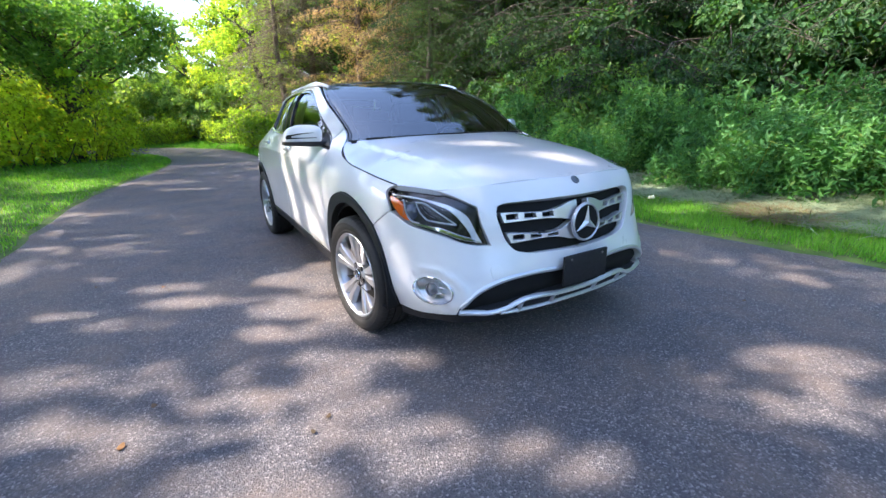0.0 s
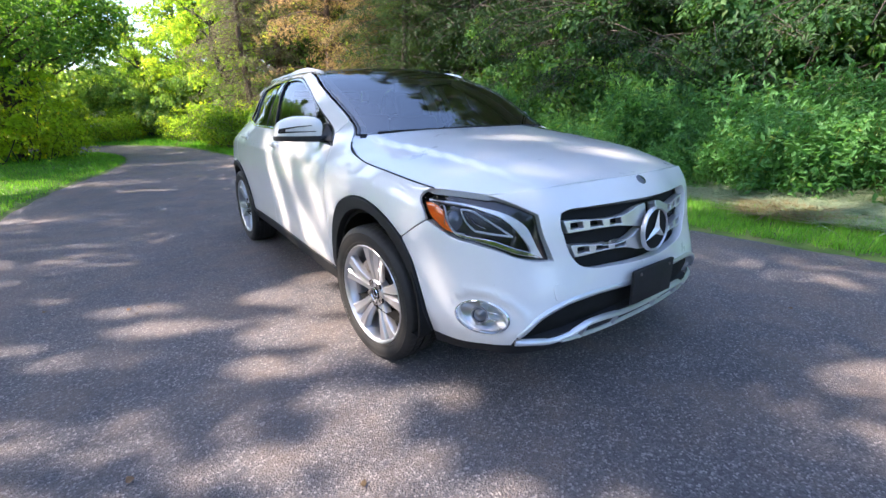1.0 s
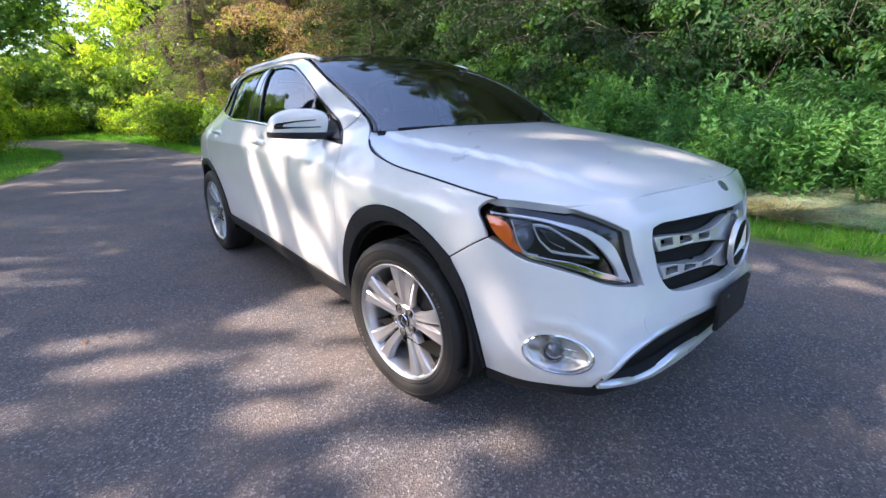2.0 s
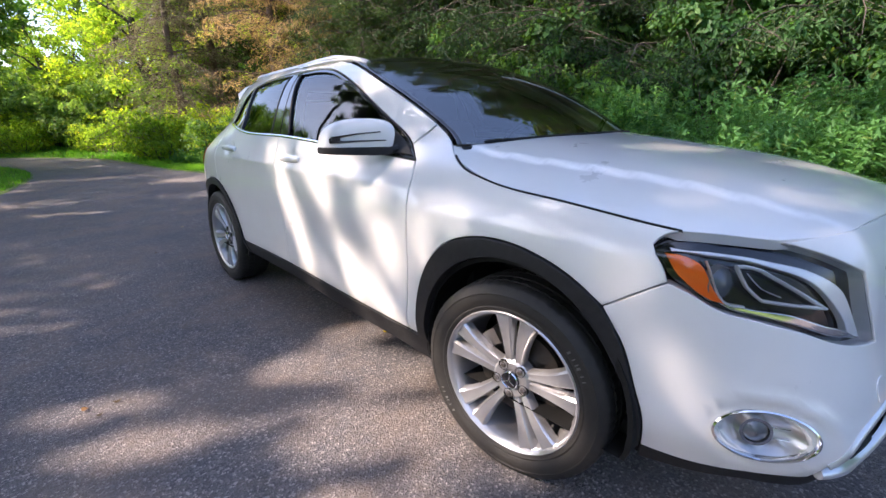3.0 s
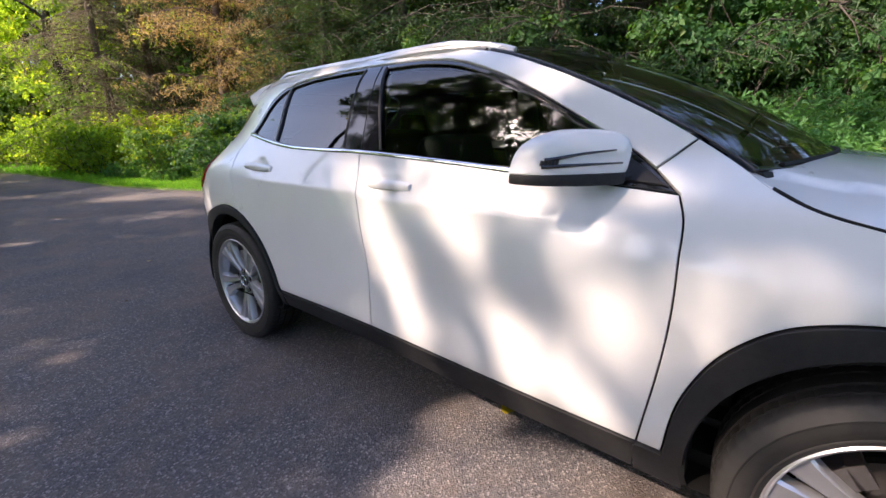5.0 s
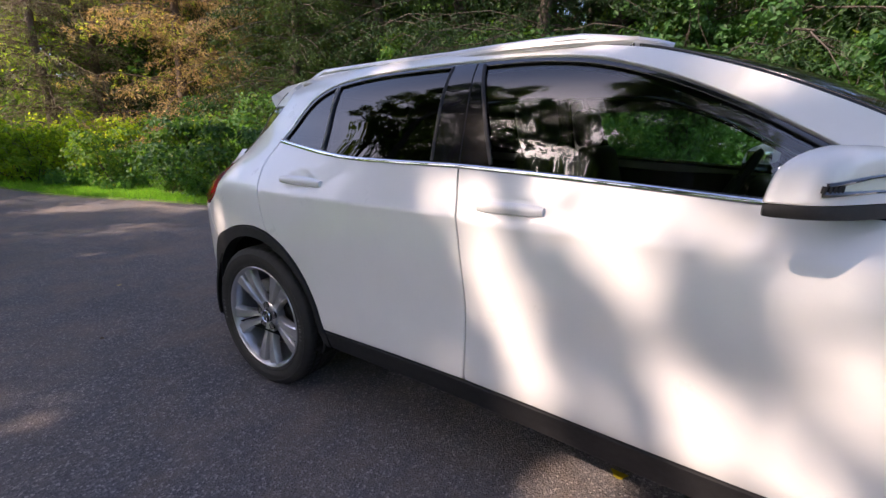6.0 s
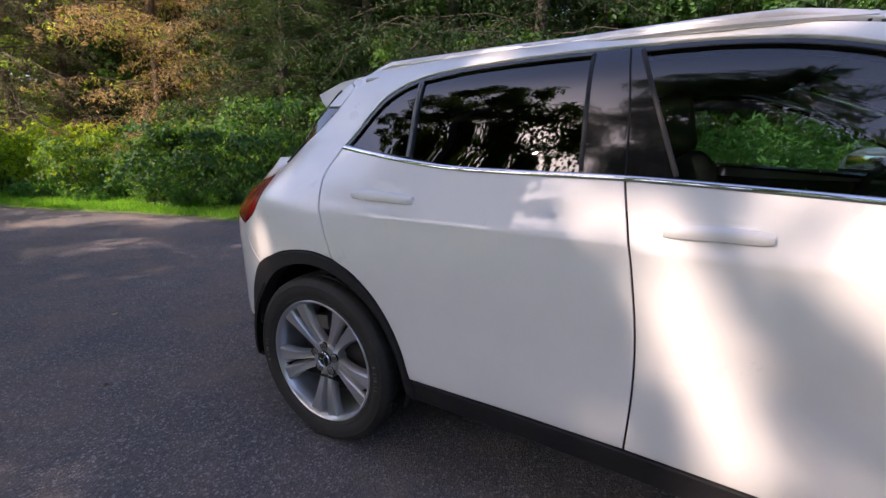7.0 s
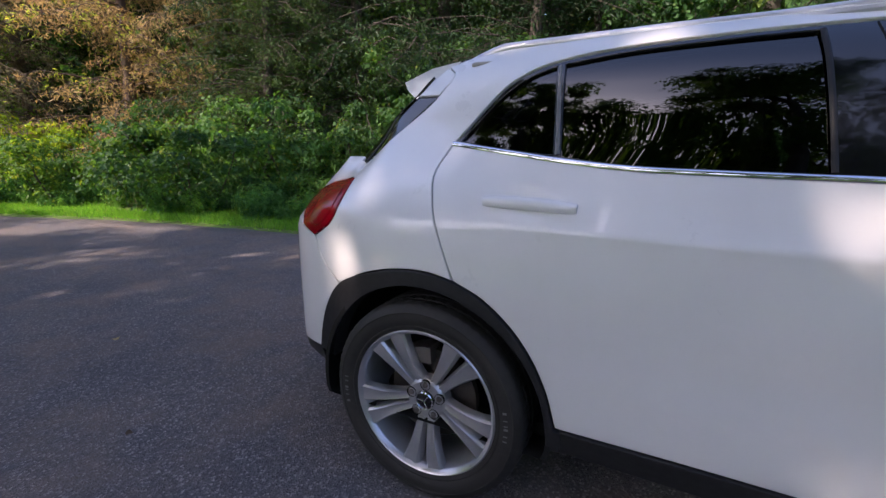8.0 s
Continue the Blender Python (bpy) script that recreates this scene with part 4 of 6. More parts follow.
def build_top(car):
    curved = lambda name, outline, mat, label, lift, **k: panel(name, outline, lambda s, t: top_skin(s, -t), mat, car, label, lift=lift, gap=.0, edge=.004, step=.11, fine=.08, **k)
    sc = [(0.1, -.985), (0.1, -.985), (5.3, -.975), (5.3, -.975), (5.55, 0), (5.3, .975), (5.3, .975), (0.1, .985), (0.1, .985), (0.1, 0)]
    hole = [(0.3, -.965), (0.3, -.965), (5.05, -.955), (5.05, -.955), (5.25, 0), (5.05, .955), (5.05, .955), (0.3, .965), (0.3, .965), (0.3, 0)]
    curved("screen_border", sc, GLOSS_BLACK, "black screen border", .003, holes=[hole], depth=.01)
    curved("windscreen", hole, WINDSCREEN, "large raked windscreen", .001, depth=.004)
    roof = [(5.4, -.975), (5.4, -.975), (10.3, -.96), (10.3, -.96), (10.45, 0), (10.3, .96), (10.3, .96), (5.4, .975), (5.4, .975), (5.62, 0)]
    curved("roof", roof, GLOSS_BLACK, "black panoramic glass roof", .003, depth=.02)
    back = [(11.4, -.97), (11.4, -.97), (14.4, -.97), (14.4, -.97), (14.4, 0), (14.4, .97), (14.4, .97), (11.4, .97), (11.4, .97), (11.4, 0)]
    curved("rear_window", back, PRIVACY, "dark rear window", .008, depth=.01)
    # roof spoiler: a wedge that runs out over the rear window
    bm = bmesh.new()
    rows = []
    for t in np.linspace(-1, 1, 25):
        a = top_skin(10.3, t * .97)
        lip = np.array([.535 * t, 2.965 + .075 * (1 - t * t), 1.384 + .045 * (1 - abs(t) ** 2.5)])
        low = lip - np.array([0, .012, .028])
        inn = top_skin(12.05, t * .975)
        rows.append([bm.verts.new(p) for p in (a, (a + lip) / 2 + np.array([0, 0, .012]), lip, low, inn)])
    for a, b in zip(rows, rows[1:]):
        for k in range(4):
            bm.faces.new((a[k], b[k], b[k + 1], a[k + 1]))
    bm.faces.new(rows[0]), bm.faces.new(rows[-1][::-1])
    bmesh.ops.recalc_face_normals(bm, faces=bm.faces)
    part("roof_spoiler", bm, PAINT, car, "white roof spoiler")
    # rails
    def rail():
        y = np.linspace(1.11, 2.77, 40)
        k = (y - 1.11) / 1.66
        w = .575 + .03 * np.sin(math.pi * np.minimum(k * 2.2, 1)) - .10 * k ** 1.6
        z = 1.440 + .046 * np.clip(np.minimum(k / .15, (1 - k) / .10), 0, 1) ** .7 - .016 * np.clip(k - .6, 0, 1) - .012 * ease(k, .90, 1.0)
        return tube(np.stack([-w, y, z], -1), [.0115] * 40, 10, 1.3)
    pair("roof_rail", rail, SATIN, car, "satin aluminium roof rail")
    def rail_foot():
        y = np.linspace(1.2, 2.55, 30)
        k = (y - 1.17) / 1.6
        w = .578 + .03 * np.sin(math.pi * np.minimum(k * 2.2, 1)) - .10 * k ** 1.6
        return tube(np.stack([-w - .004, y, 1.468 + .008 * np.sin(math.pi * np.minimum(k * 1.6, 1)) - .020 * k ** 2 - .035 * ease(y, 2.35, 2.55)], -1), .011, 8)
    pair("rail_base", rail_foot, SATIN, car)
    # wipers and scuttle
    part("scuttle", tube([(x, .385 - .19 * (1 - (x / .72) ** 2), 1.088 - .02 * (x / .72) ** 2) for x in np.linspace(-.70, .70, 21)], .03, 8, .5), CLADDING, car, "matt black scuttle panel")
    for x0, x1 in ((-.62, .02), (.02, .62)):
        pts = [(x, .385 - .19 * (1 - (x / .75) ** 2), 1.107 - .02 * (x / .75) ** 2) for x in np.linspace(x0, x1, 12)]
        part("wiper", tube(pts, .008, 6), FROSTED_BLACK, car, "black wiper blade")
    # tail: bumper, tailgate, dark underside
    L = U1
    band = lambda z0, z1, u: [(L - u, z0), (L - u, z0), (0, z0), (-(L - u), z0), (-(L - u), z0), (-(L - u), z1), (-(L - u), z1), (0, z1), (L - u, z1), (L - u, z1)]
    tl = [(3.19, .40), (3.165, .50), (3.12, .60), (3.048, .690)]
    up = [(3.048, .690), (3.14, .76), (3.19, .838)]
    rs = lambda line: [(L - u, z) for u, z in line]
    ls = lambda line: [(-(L - u), z) for u, z in line][::-1]
    tops = [(3.19, .838), (3.27, .857), (3.55, .84), (L - .2, .83)]
    lows = [(L - .2, .36), (3.5, .36), (3.19, .40)]
    bump_r = corners(rs(lows), rs(tl), rs(up), rs(tops))
    bump_l = corners(ls(tops), ls(up), ls(tl), ls(lows))
    panel("rear_bumper", bump_r[:-1] + bump_l[1:], stern, PAINT, car, "white rear bumper", depth=.04)
    panel("rear_skirt", band(.325, .40, 3.2), stern, CLADDING, car, "matt black rear skirt", lift=-.004, depth=.05)
    gate = corners(rs([(L - .2, .83), (3.55, .84), (3.31, .86), (3.48, .975)]), rs([(3.48, .975), (3.38, 1.018), (3.22, 1.040), (3.115, 1.043)]), rs([(3.115, 1.043), (3.10, 1.085), (3.085, 1.112)]), rs([(3.085, 1.112), (3.3, 1.118), (L - .2, 1.118)]))
    gate_l = corners(ls([(3.085, 1.112), (3.3, 1.118), (L - .2, 1.118)]), ls([(3.115, 1.043), (3.10, 1.085), (3.085, 1.112)]), ls([(3.48, .975), (3.38, 1.018), (3.22, 1.040), (3.115, 1.043)]), ls([(L - .2, .83), (3.55, .84), (3.31, .86), (3.48, .975)]))
    panel("tailgate", gate[:-1] + gate_l[1:], stern, PAINT, car, "white tailgate", depth=.03)


def build_inside(car):
    # dark inner hull behind the joints, with the wheel houses
    hull = [(-1.535, .30), (-1.535, .30), (-.44, .24), (-.44, .24), (-.40, .40), (-.34, .60), (-.22, .70), (0, .76), (.22, .71), (.36, .57), (.40, .24), (.40, .24), (1.3, .25), (2.29, .26), (2.29, .26), (2.33, .52), (2.45, .66), (2.70, .73), (2.95, .68), (3.08, .52), (3.12, .30), (3.12, .30), (3.9, .30), (3.9, .30), (3.9, .95), (3.9, .95), (3.0, 1.05), (2.68, 1.12), (2.2, 1.085), (1.5, 1.07), (.6, 1.01), (.3, 1.0), (0, .95), (-.45, .90), (-.9, .86), (-1.535, .84), (-1.535, .84)]
    both_sides("inner_hull", hull, FROSTED_BLACK, car, lift=-.075, depth=.01, step=.06, fine=.05)
    part("underbody", box((1.5, 3.5, .10), (0, 1.3, .26), .03), FROSTED_BLACK, car)
    for y in (HUB_F, HUB_R):
        def well():
            bm = bmesh.new()
            v, f = lathe([(-.86, .40), (-.86, .415), (-.52, .415), (-.50, .39), (-.50, .05)], 48)
            vs = [bm.verts.new((p[0], p[1] + y, max(p[2], -.08) + .345)) for p in v]
            for q in f:
                try:
                    bm.faces.new([vs[k] for k in q])
                except ValueError:
                    pass
            return bm
        pair("wheel_house", well, FROSTED_BLACK, car)
    part("firewall", box((1.35, .04, .6), (0, .35, .72), .01), FROSTED_BLACK, car)
    part("floor_pan", box((1.35, 2.9, .03), (0, 1.75, .36), .01), FABRIC, car)
    # cabin
    part("dashboard", box((1.36, .42, .22), (0, .62, .93), .06, segments=4), FABRIC, car, "black dashboard")
    part("headliner", box((1.10, 1.5, .02), (0, 1.95, 1.425), .01), BEIGE, car)
    for x in (-1, 1):
        part("pillar_lining", tube([(x * .60, 1.72, 1.40), (x * .68, 1.70, 1.25), (x * .74, 1.68, 1.05), (x * .76, 1.68, .6)], [.03, .045, .05, .05], 8), BEIGE, car, "beige pillar lining")
        part("pillar_lining", tube([(x * .62, .52, 1.10), (x * .585, .82, 1.27), (x * .55, 1.18, 1.41)], .03, 8), BEIGE, car, "beige pillar lining")
        part("door_card", box((.04, 2.1, .45), (x * .76, 1.6, .80), .02), FABRIC, car)
        seat = new("front_seat")
        seat.parent = car
        part("seat_cushion", box((.50, .50, .16), (x * .36, 1.12, .56), .06, segments=4), FABRIC, seat)
        part("backrest", box((.48, .13, .62), (0, 0, 0), .06, pose(x * .36, 1.45, .86, -16, 0, 0), segments=4), FABRIC, seat)
        part("headrest", box((.26, .10, .19), (0, 0, 0), .045, pose(x * .36, 1.575, 1.245, -12, 0, 0), segments=4), FABRIC, seat)
    part("rear_bench", box((1.25, .48, .18), (0, 2.02, .58), .06, segments=4), FABRIC, car)
    part("rear_backrest", box((1.22, .14, .62), (0, 0, 0), .06, pose(0, 2.35, .88, -18, 0, 0), segments=4), FABRIC, car)
    for x in (-.4, .4):
        part("headrest", box((.26, .09, .16), (x, 2.46, 1.20), .04, segments=4), FABRIC, car)
    part("parcel_shelf", box((1.22, .76, .03), (0, 2.89, 1.025), .01), FABRIC, car)
    v, f = lathe([(.015 * math.sin(a), .185 + .015 * math.cos(a)) for a in np.linspace(0, 2 * math.pi, 13)], 40)
    bm = bmesh.new()
    m = pose(.36, .90, .98, 0, 0, 90) @ pose(0, 0, 0, 0, -25, 0)
    vs = [bm.verts.new(m @ Vector(p)) for p in v]
    for q in f:
        bm.faces.new([vs[k] for k in q])
    bmesh.ops.remove_doubles(bm, verts=bm.verts, dist=1e-5)
    part("steering_wheel", bm, FABRIC, car)
    part("steering_hub", box((.17, .05, .13), (0, 0, 0), .02, m @ pose(0, 0, 0, 0, 0, -90)), FABRIC, car)
    part("inner_mirror", box((.22, .03, .06), (0, 1.02, 1.36), .012), FABRIC, car)


def build_mirror(car, s):
    mirror = new("door_mirror")
    mirror.parent = car
    fl = Matrix.Diagonal((s, 1, 1, 1))

    A, B, H, Z0, CX, CY, P = .108, .052, .108, 1.077, -.917, .752, 3.8

    def place(lx, ly, z):
        """Housing coordinates swept back towards the outer end."""
        return fl @ Vector((CX + lx, CY + ly - .80 * lx, Z0 + (z - Z0) * (1 - .16 * max(0, -lx / A - .1))))

    def outline(scale, n=44):
        out = []
        for k in range(n):
            t = 2 * math.pi * k / n
            c, d = math.cos(t), math.sin(t)
            r = (abs(c) ** P + abs(d) ** P) ** (-1 / P)
            out.append((A * scale * r * c, B * scale * r * d))
        return out

    def stack(levels):
        """A housing of stacked outlines: (scale, height, shift towards the inner end)."""
        bm = bmesh.new()
        rows = [[bm.verts.new(place(lx + sh, ly, z)) for lx, ly in outline(sc)] for sc, z, sh in levels]
        n = len(rows[0])
        for p, q in zip(rows, rows[1:]):
            for k in range(n):
                bm.faces.new((p[k], p[(k + 1) % n], q[(k + 1) % n], q[k]))
        bm.faces.new(rows[0]), bm.faces.new(rows[-1])
        bmesh.ops.recalc_face_normals(bm, faces=bm.faces)
        return bm

    cap = [(.985, Z0, 0), (1.0, Z0 + .004, 0)]
    for i in range(1, 15):
        h = math.sin(math.pi / 2 * i / 14.5)
        cap.append(((1 - h ** 4.2) ** (1 / 2.8), Z0 + H * h, .020 * h))
    part("mirror_cap", stack(cap), PAINT, mirror, "white mirror cap")
    part("mirror_base", stack([(.90, 1.046, 0), (.975, 1.048, 0), (.99, 1.053, 0), (.99, 1.070, 0), (.975, 1.075, 0)]), CLADDING, mirror, "black lower mirror shell")
    part("mirror_arm", tube([fl @ Vector(p) for p in ((-.875, .715, 1.056), (-.83, .682, 1.056), (-.775, .655, 1.066))], [.024, .024, .030], 10, .62), CLADDING, mirror)
    part("mirror_glass", box((.17, .006, .062), (0, 0, 0), .003, fl @ pose(-.908, .797, 1.112, 0, 0, -39)), CHROME, mirror)

    def front(out, z):
        h = min(max((z - Z0) / H, 0), 1)
        sc = (1 - h ** 4.2) ** (1 / 2.8)
        lx = -out * A
        return place(lx + .020 * h, -B * sc * max(1 - abs(lx / (A * sc)) ** P, .02) ** (1 / P) - .0012, z)

    for ends, r in ((((.86, 1.117), (.4, 1.125), (-.45, 1.134)), .0050), (((.88, 1.100), (.2, 1.100), (-.66, 1.102)), .0050)):
        o = [np.interp(t, (0, .5, 1), [e[0] for e in ends]) for t in np.linspace(0, 1, 16)]
        z = [np.interp(t, (0, .5, 1), [e[1] for e in ends]) for t in np.linspace(0, 1, 16)]
        part("turn_signal", tube([front(a, b) for a, b in zip(o, z)], [r * (1.15 - .7 * t) for t in np.linspace(0, 1, 16)], 6), GLOSS_BLACK, mirror, "dark slit turn signal")
    for k in range(5):
        part("signal_rib", tube([front(.88 - .055 * k, 1.102), front(.88 - .055 * k, 1.116)], .0048, 6), CLADDING, mirror)
    return mirror


def build_wheel():
    """One wheel round the x axis, its outer face towards -x."""
    wheel = new("wheel")
    # tyre: sidewall, rounded shoulder and a ribbed tread with cross cuts
    half = [(-.098, .244), (-.104, .252), (-.108, .262), (-.1095, .264), (-.1095, .267), (-.1085, .269), (-.1150, .281), (-.1165, .297), (-.1150, .309), (-.1162, .311), (-.1160, .314), (-.1145, .316), (-.109, .327), (-.101, .3365), (-.096, .3405), (-.070, .3445), (-.068, .3445), (-.068, .3375), (-.060, .3375), (-.060, .3455), (-.030, .3460), (-.030, .3385), (-.021, .3385), (-.021, .3460), (0, .3462)]
    prof = np.array(half + [(-a, r) for a, r in half[-2::-1]])
    steps = 240
    a = np.linspace(0, 2 * math.pi, steps, endpoint=False)
    r = np.broadcast_to(prof[:, 1], (steps, len(prof))).copy()
    cut = (np.arange(steps) % 4 == 0)
    for k, (ax, rr) in enumerate(prof):
        if .06 < abs(ax) < .106 and rr > .33:
            r[cut, k] -= .0028
        elif .03 <= abs(ax) <= .06 and rr > .345:
            r[np.roll(cut, 2), k] -= .003
    v = np.stack([np.broadcast_to(prof[:, 0], r.shape), r * np.cos(a)[:, None], r * np.sin(a)[:, None]], -1).reshape(-1, 3)
    i, j = np.meshgrid(np.arange(steps), np.arange(len(prof) - 1), indexing="ij")
    n = len(prof)
    k = (i + 1) % steps
    f = np.stack([i * n + j, i * n + j + 1, k * n + j + 1, k * n + j], -1).reshape(-1, 4)
    me = fast_mesh("tyre", v, f, True)
    me.set_sharp_from_angle(angle=radians(30))
    tyre = mesh_part("tyre", me, RUBBER, wheel, "black treaded tyre")
    # raised pale marks on the sidewall
    for a0 in (42, 222):
        for c in range(6):
            m = Matrix.Rotation(radians(a0 + c * 3.4 + (1.2 if c % 3 else 0)), 4, "X") @ Matrix.Translation((-.1188, 0, .290))
            part("sidewall_mark", box((.0016, .003 if c % 3 else .007, .012), (0, 0, 0), 0, m), LETTER, tyre, smooth_faces=False)
    lathe_part("rim", [(-.090, .235), (-.104, .242), (-.108, .249), (-.104, .253), (-.094, .251), (-.088, .238), (-.05, .225), (.02, .217), (.09, .222), (.10, .247)], ALLOY, wheel, "silver alloy rim", 96)
    # five double spokes
    for s in range(5):
        for e in (-1, 1):
            bm = bmesh.new()
            rows = []
            for t in np.linspace(0, 1, 9):
                rad = .040 + .199 * t
                off = e * (.0160 + .012 * t + .0150 * t ** 2)
                w = .0125 + .005 * t + .0135 * t ** 2.5
                x = -.064 - .024 * math.sin(t * math.pi * .55) - .010 * t
                sec = [(-w * 1.22, .034), (-w * 1.08, .007), (-w * .80, 0), (0, .0035), (w * .80, 0), (w * 1.08, .007), (w * 1.22, .034)]
                rows.append([bm.verts.new((x + d, off + c + (0.006 * e * t ** 3), rad)) for c, d in sec])
            for p, q in zip(rows, rows[1:]):
                for k in range(6):
                    bm.faces.new((p[k], p[k + 1], q[k + 1], q[k]))
                bm.faces.new((p[6], p[0], q[0], q[6]))
            bm.faces.new(rows[0]), bm.faces.new(rows[-1][::-1])
            bmesh.ops.recalc_face_normals(bm, faces=bm.faces)
            bmesh.ops.transform(bm, matrix=Matrix.Rotation(radians(72 * s), 4, "X"), verts=bm.verts)
            part("spoke", bm, ALLOY, wheel)
    lathe_part("hub", [(-.074, .032), (-.078, .040), (-.076, .062), (-.066, .072), (-.03, .074)], ALLOY, wheel, "", 48)
    lathe_part("hub_cap", [(-.085, .0005), (-.085, .024), (-.082, .029), (-.074, .032)], GLOSS_BLACK, wheel, "dark round hub cap", 40)
    lathe_part("hub_cap_ring", [(-.083, .027), (-.087, .029), (-.083, .032)], CHROME, wheel, "", 40)
    for k in range(3):
        part("hub_cap_bar", box((.003, .004, .022), (0, 0, 0), .001, Matrix.Rotation(radians(120 * k), 4, "X") @ Matrix.Translation((-.086, 0, .013))), CHROME, wheel)
    for s in range(5):
        m = Matrix.Rotation(radians(72 * s + 36), 4, "X") @ Matrix.Translation((-.068, 0, .054))
        lathe_part("bolt_recess", [(-.011, .0165), (-.0125, .0175), (-.004, .0185)], FROSTED_BLACK, wheel, "", 16, m)
        lathe_part("bolt", [(-.016, .0005), (-.016, .007), (-.012, .0095), (.0, .0095), (.0, .014), (-.010, .0155)], STEEL, wheel, "wheel bolt", 12, m)
    lathe_part("brake_disc", [(-.020, .06), (-.020, .158), (.0, .160), (.0, .05)], DISC, wheel, "dull iron brake disc", 48)
    lathe_part("hub_bell", [(-.03, .0005), (-.03, .075), (.0, .08)], DISC, wheel, "", 32)
    bm = bmesh.new()
    for aa in np.linspace(-22, 22, 5):
        bmesh.ops.create_cube(bm, size=1, matrix=Matrix.Rotation(radians(-62 + aa), 4, "X") @ Matrix.Translation((-.020, 0, .148)) @ Matrix.Diagonal((.07, .034, .055, 1)))
    part("brake_caliper", bm, STEEL, wheel, "grey brake caliper", smooth_faces=False)
    lathe_part("barrel_back", [(.10, .20), (.09, .05), (.09, .0005)], FROSTED_BLACK, wheel, "", 32)
    return wheel


def build_car():
    car = thing("car", "white compact crossover with black cladding, parked on the road", "car")
    build_body(car)
    build_lamps(car)
    build_top(car)
    build_inside(car)
    for s in (1, -1):
        build_mirror(car, s)
    wheel = build_wheel()
    wheel.parent = car
    steer = 5.5
    wheel.matrix_basis = pose(-.785, HUB_F, HUB_Z + .006, 5, 0, steer)
    for x, y, turn in ((-.775, HUB_R, 36), (.785, HUB_F, 40), (.785, HUB_R, 55)):
        copy_thing(wheel, pose(x, y, HUB_Z + .006, turn, 0, (0 if x < 0 else 180) + (steer if y == HUB_F else 0)))
    return car


build_car()

# ---- plants ----


def leaf_quads(rng, at, size, slim=0.5, up=0.4, spread=0.35, facing=None):
    """Kite-shaped, slightly folded leaves at points; up: how much they face the sky."""
    n = len(at)
    s = size * (1 + spread * rng.uniform(-1, 1, n))[:, None]
    nrm = rng.normal(size=(n, 3))
    nrm /= np.linalg.norm(nrm, axis=1, keepdims=True)
    if facing is not None:
        nrm = nrm * .75 + facing
    nrm[:, 2] = (np.abs(nrm[:, 2]) if facing is None else nrm[:, 2]) + up
    nrm /= np.linalg.norm(nrm, axis=1, keepdims=True)
    ref = rng.normal(size=(n, 3))
    a = np.cross(nrm, ref)
    a /= np.maximum(np.linalg.norm(a, axis=1, keepdims=True), 1e-6)
    b = np.cross(nrm, a)
    a[:, 2] -= 0.25
    v = np.stack([at - a * s * .5, at + b * s * slim * .5 + nrm * s * .10 - a * s * .05, at + a * s * .5, at - b * s * slim * .5 + nrm * s * .10 - a * s * .05], 1).reshape(-1, 3)
    k = np.arange(n)[:, None] * 4
    f = np.concatenate([k + np.array([0, 1, 2]), k + np.array([0, 2, 3])], 1).reshape(-1, 3)
    return v, f


def ball(rng, n, shell_power=0.45):
    p = rng.normal(size=(n, 3))
    p /= np.linalg.norm(p, axis=1, keepdims=True)
    return p * rng.uniform(0, 1, (n, 1)) ** shell_power


def joined_tubes(paths):
    """Several stems of one plant in one mesh: (points, radii, sides)."""
    vs, fs, at = [], [], 0
    for pts, radii, sides in paths:
        pts = np.asarray(pts, float)
        d = np.gradient(pts, axis=0)
        d /= np.maximum(np.linalg.norm(d, axis=1, keepdims=True), 1e-9)
        ref = np.array([0.31, 0.95, 0.02])
        a = np.cross(d, ref)
        a /= np.maximum(np.linalg.norm(a, axis=1, keepdims=True), 1e-6)
        b = np.cross(d, a)
        t = np.linspace(0, 2 * math.pi, sides, endpoint=False)
        ring = pts[:, None] + np.asarray(radii)[:, None, None] * (np.cos(t)[None, :, None] * a[:, None] + np.sin(t)[None, :, None] * b[:, None])
        n = len(pts)
        i, k = np.meshgrid(np.arange(n - 1), np.arange(sides), indexing="ij")
        j = (k + 1) % sides
        fs.append(at + np.stack([i * sides + k, i * sides + j, (i + 1) * sides + j, (i + 1) * sides + k], -1).reshape(-1, 4))
        vs.append(ring.reshape(-1, 3))
        at += n * sides
    return np.concatenate(vs), np.concatenate(fs)


def bend(rng, a, b, sag, n=6, wob=0.06):
    t = np.linspace(0, 1, n)[:, None]
    p = np.asarray(a) * (1 - t) + np.asarray(b) * t
    p[:, 2] += sag * np.sin(math.pi * t[:, 0])
    l = np.linalg.norm(np.asarray(b) - np.asarray(a))
    p[1:-1] += rng.normal(size=(n - 2, 3)) * wob * l * .5
    return p


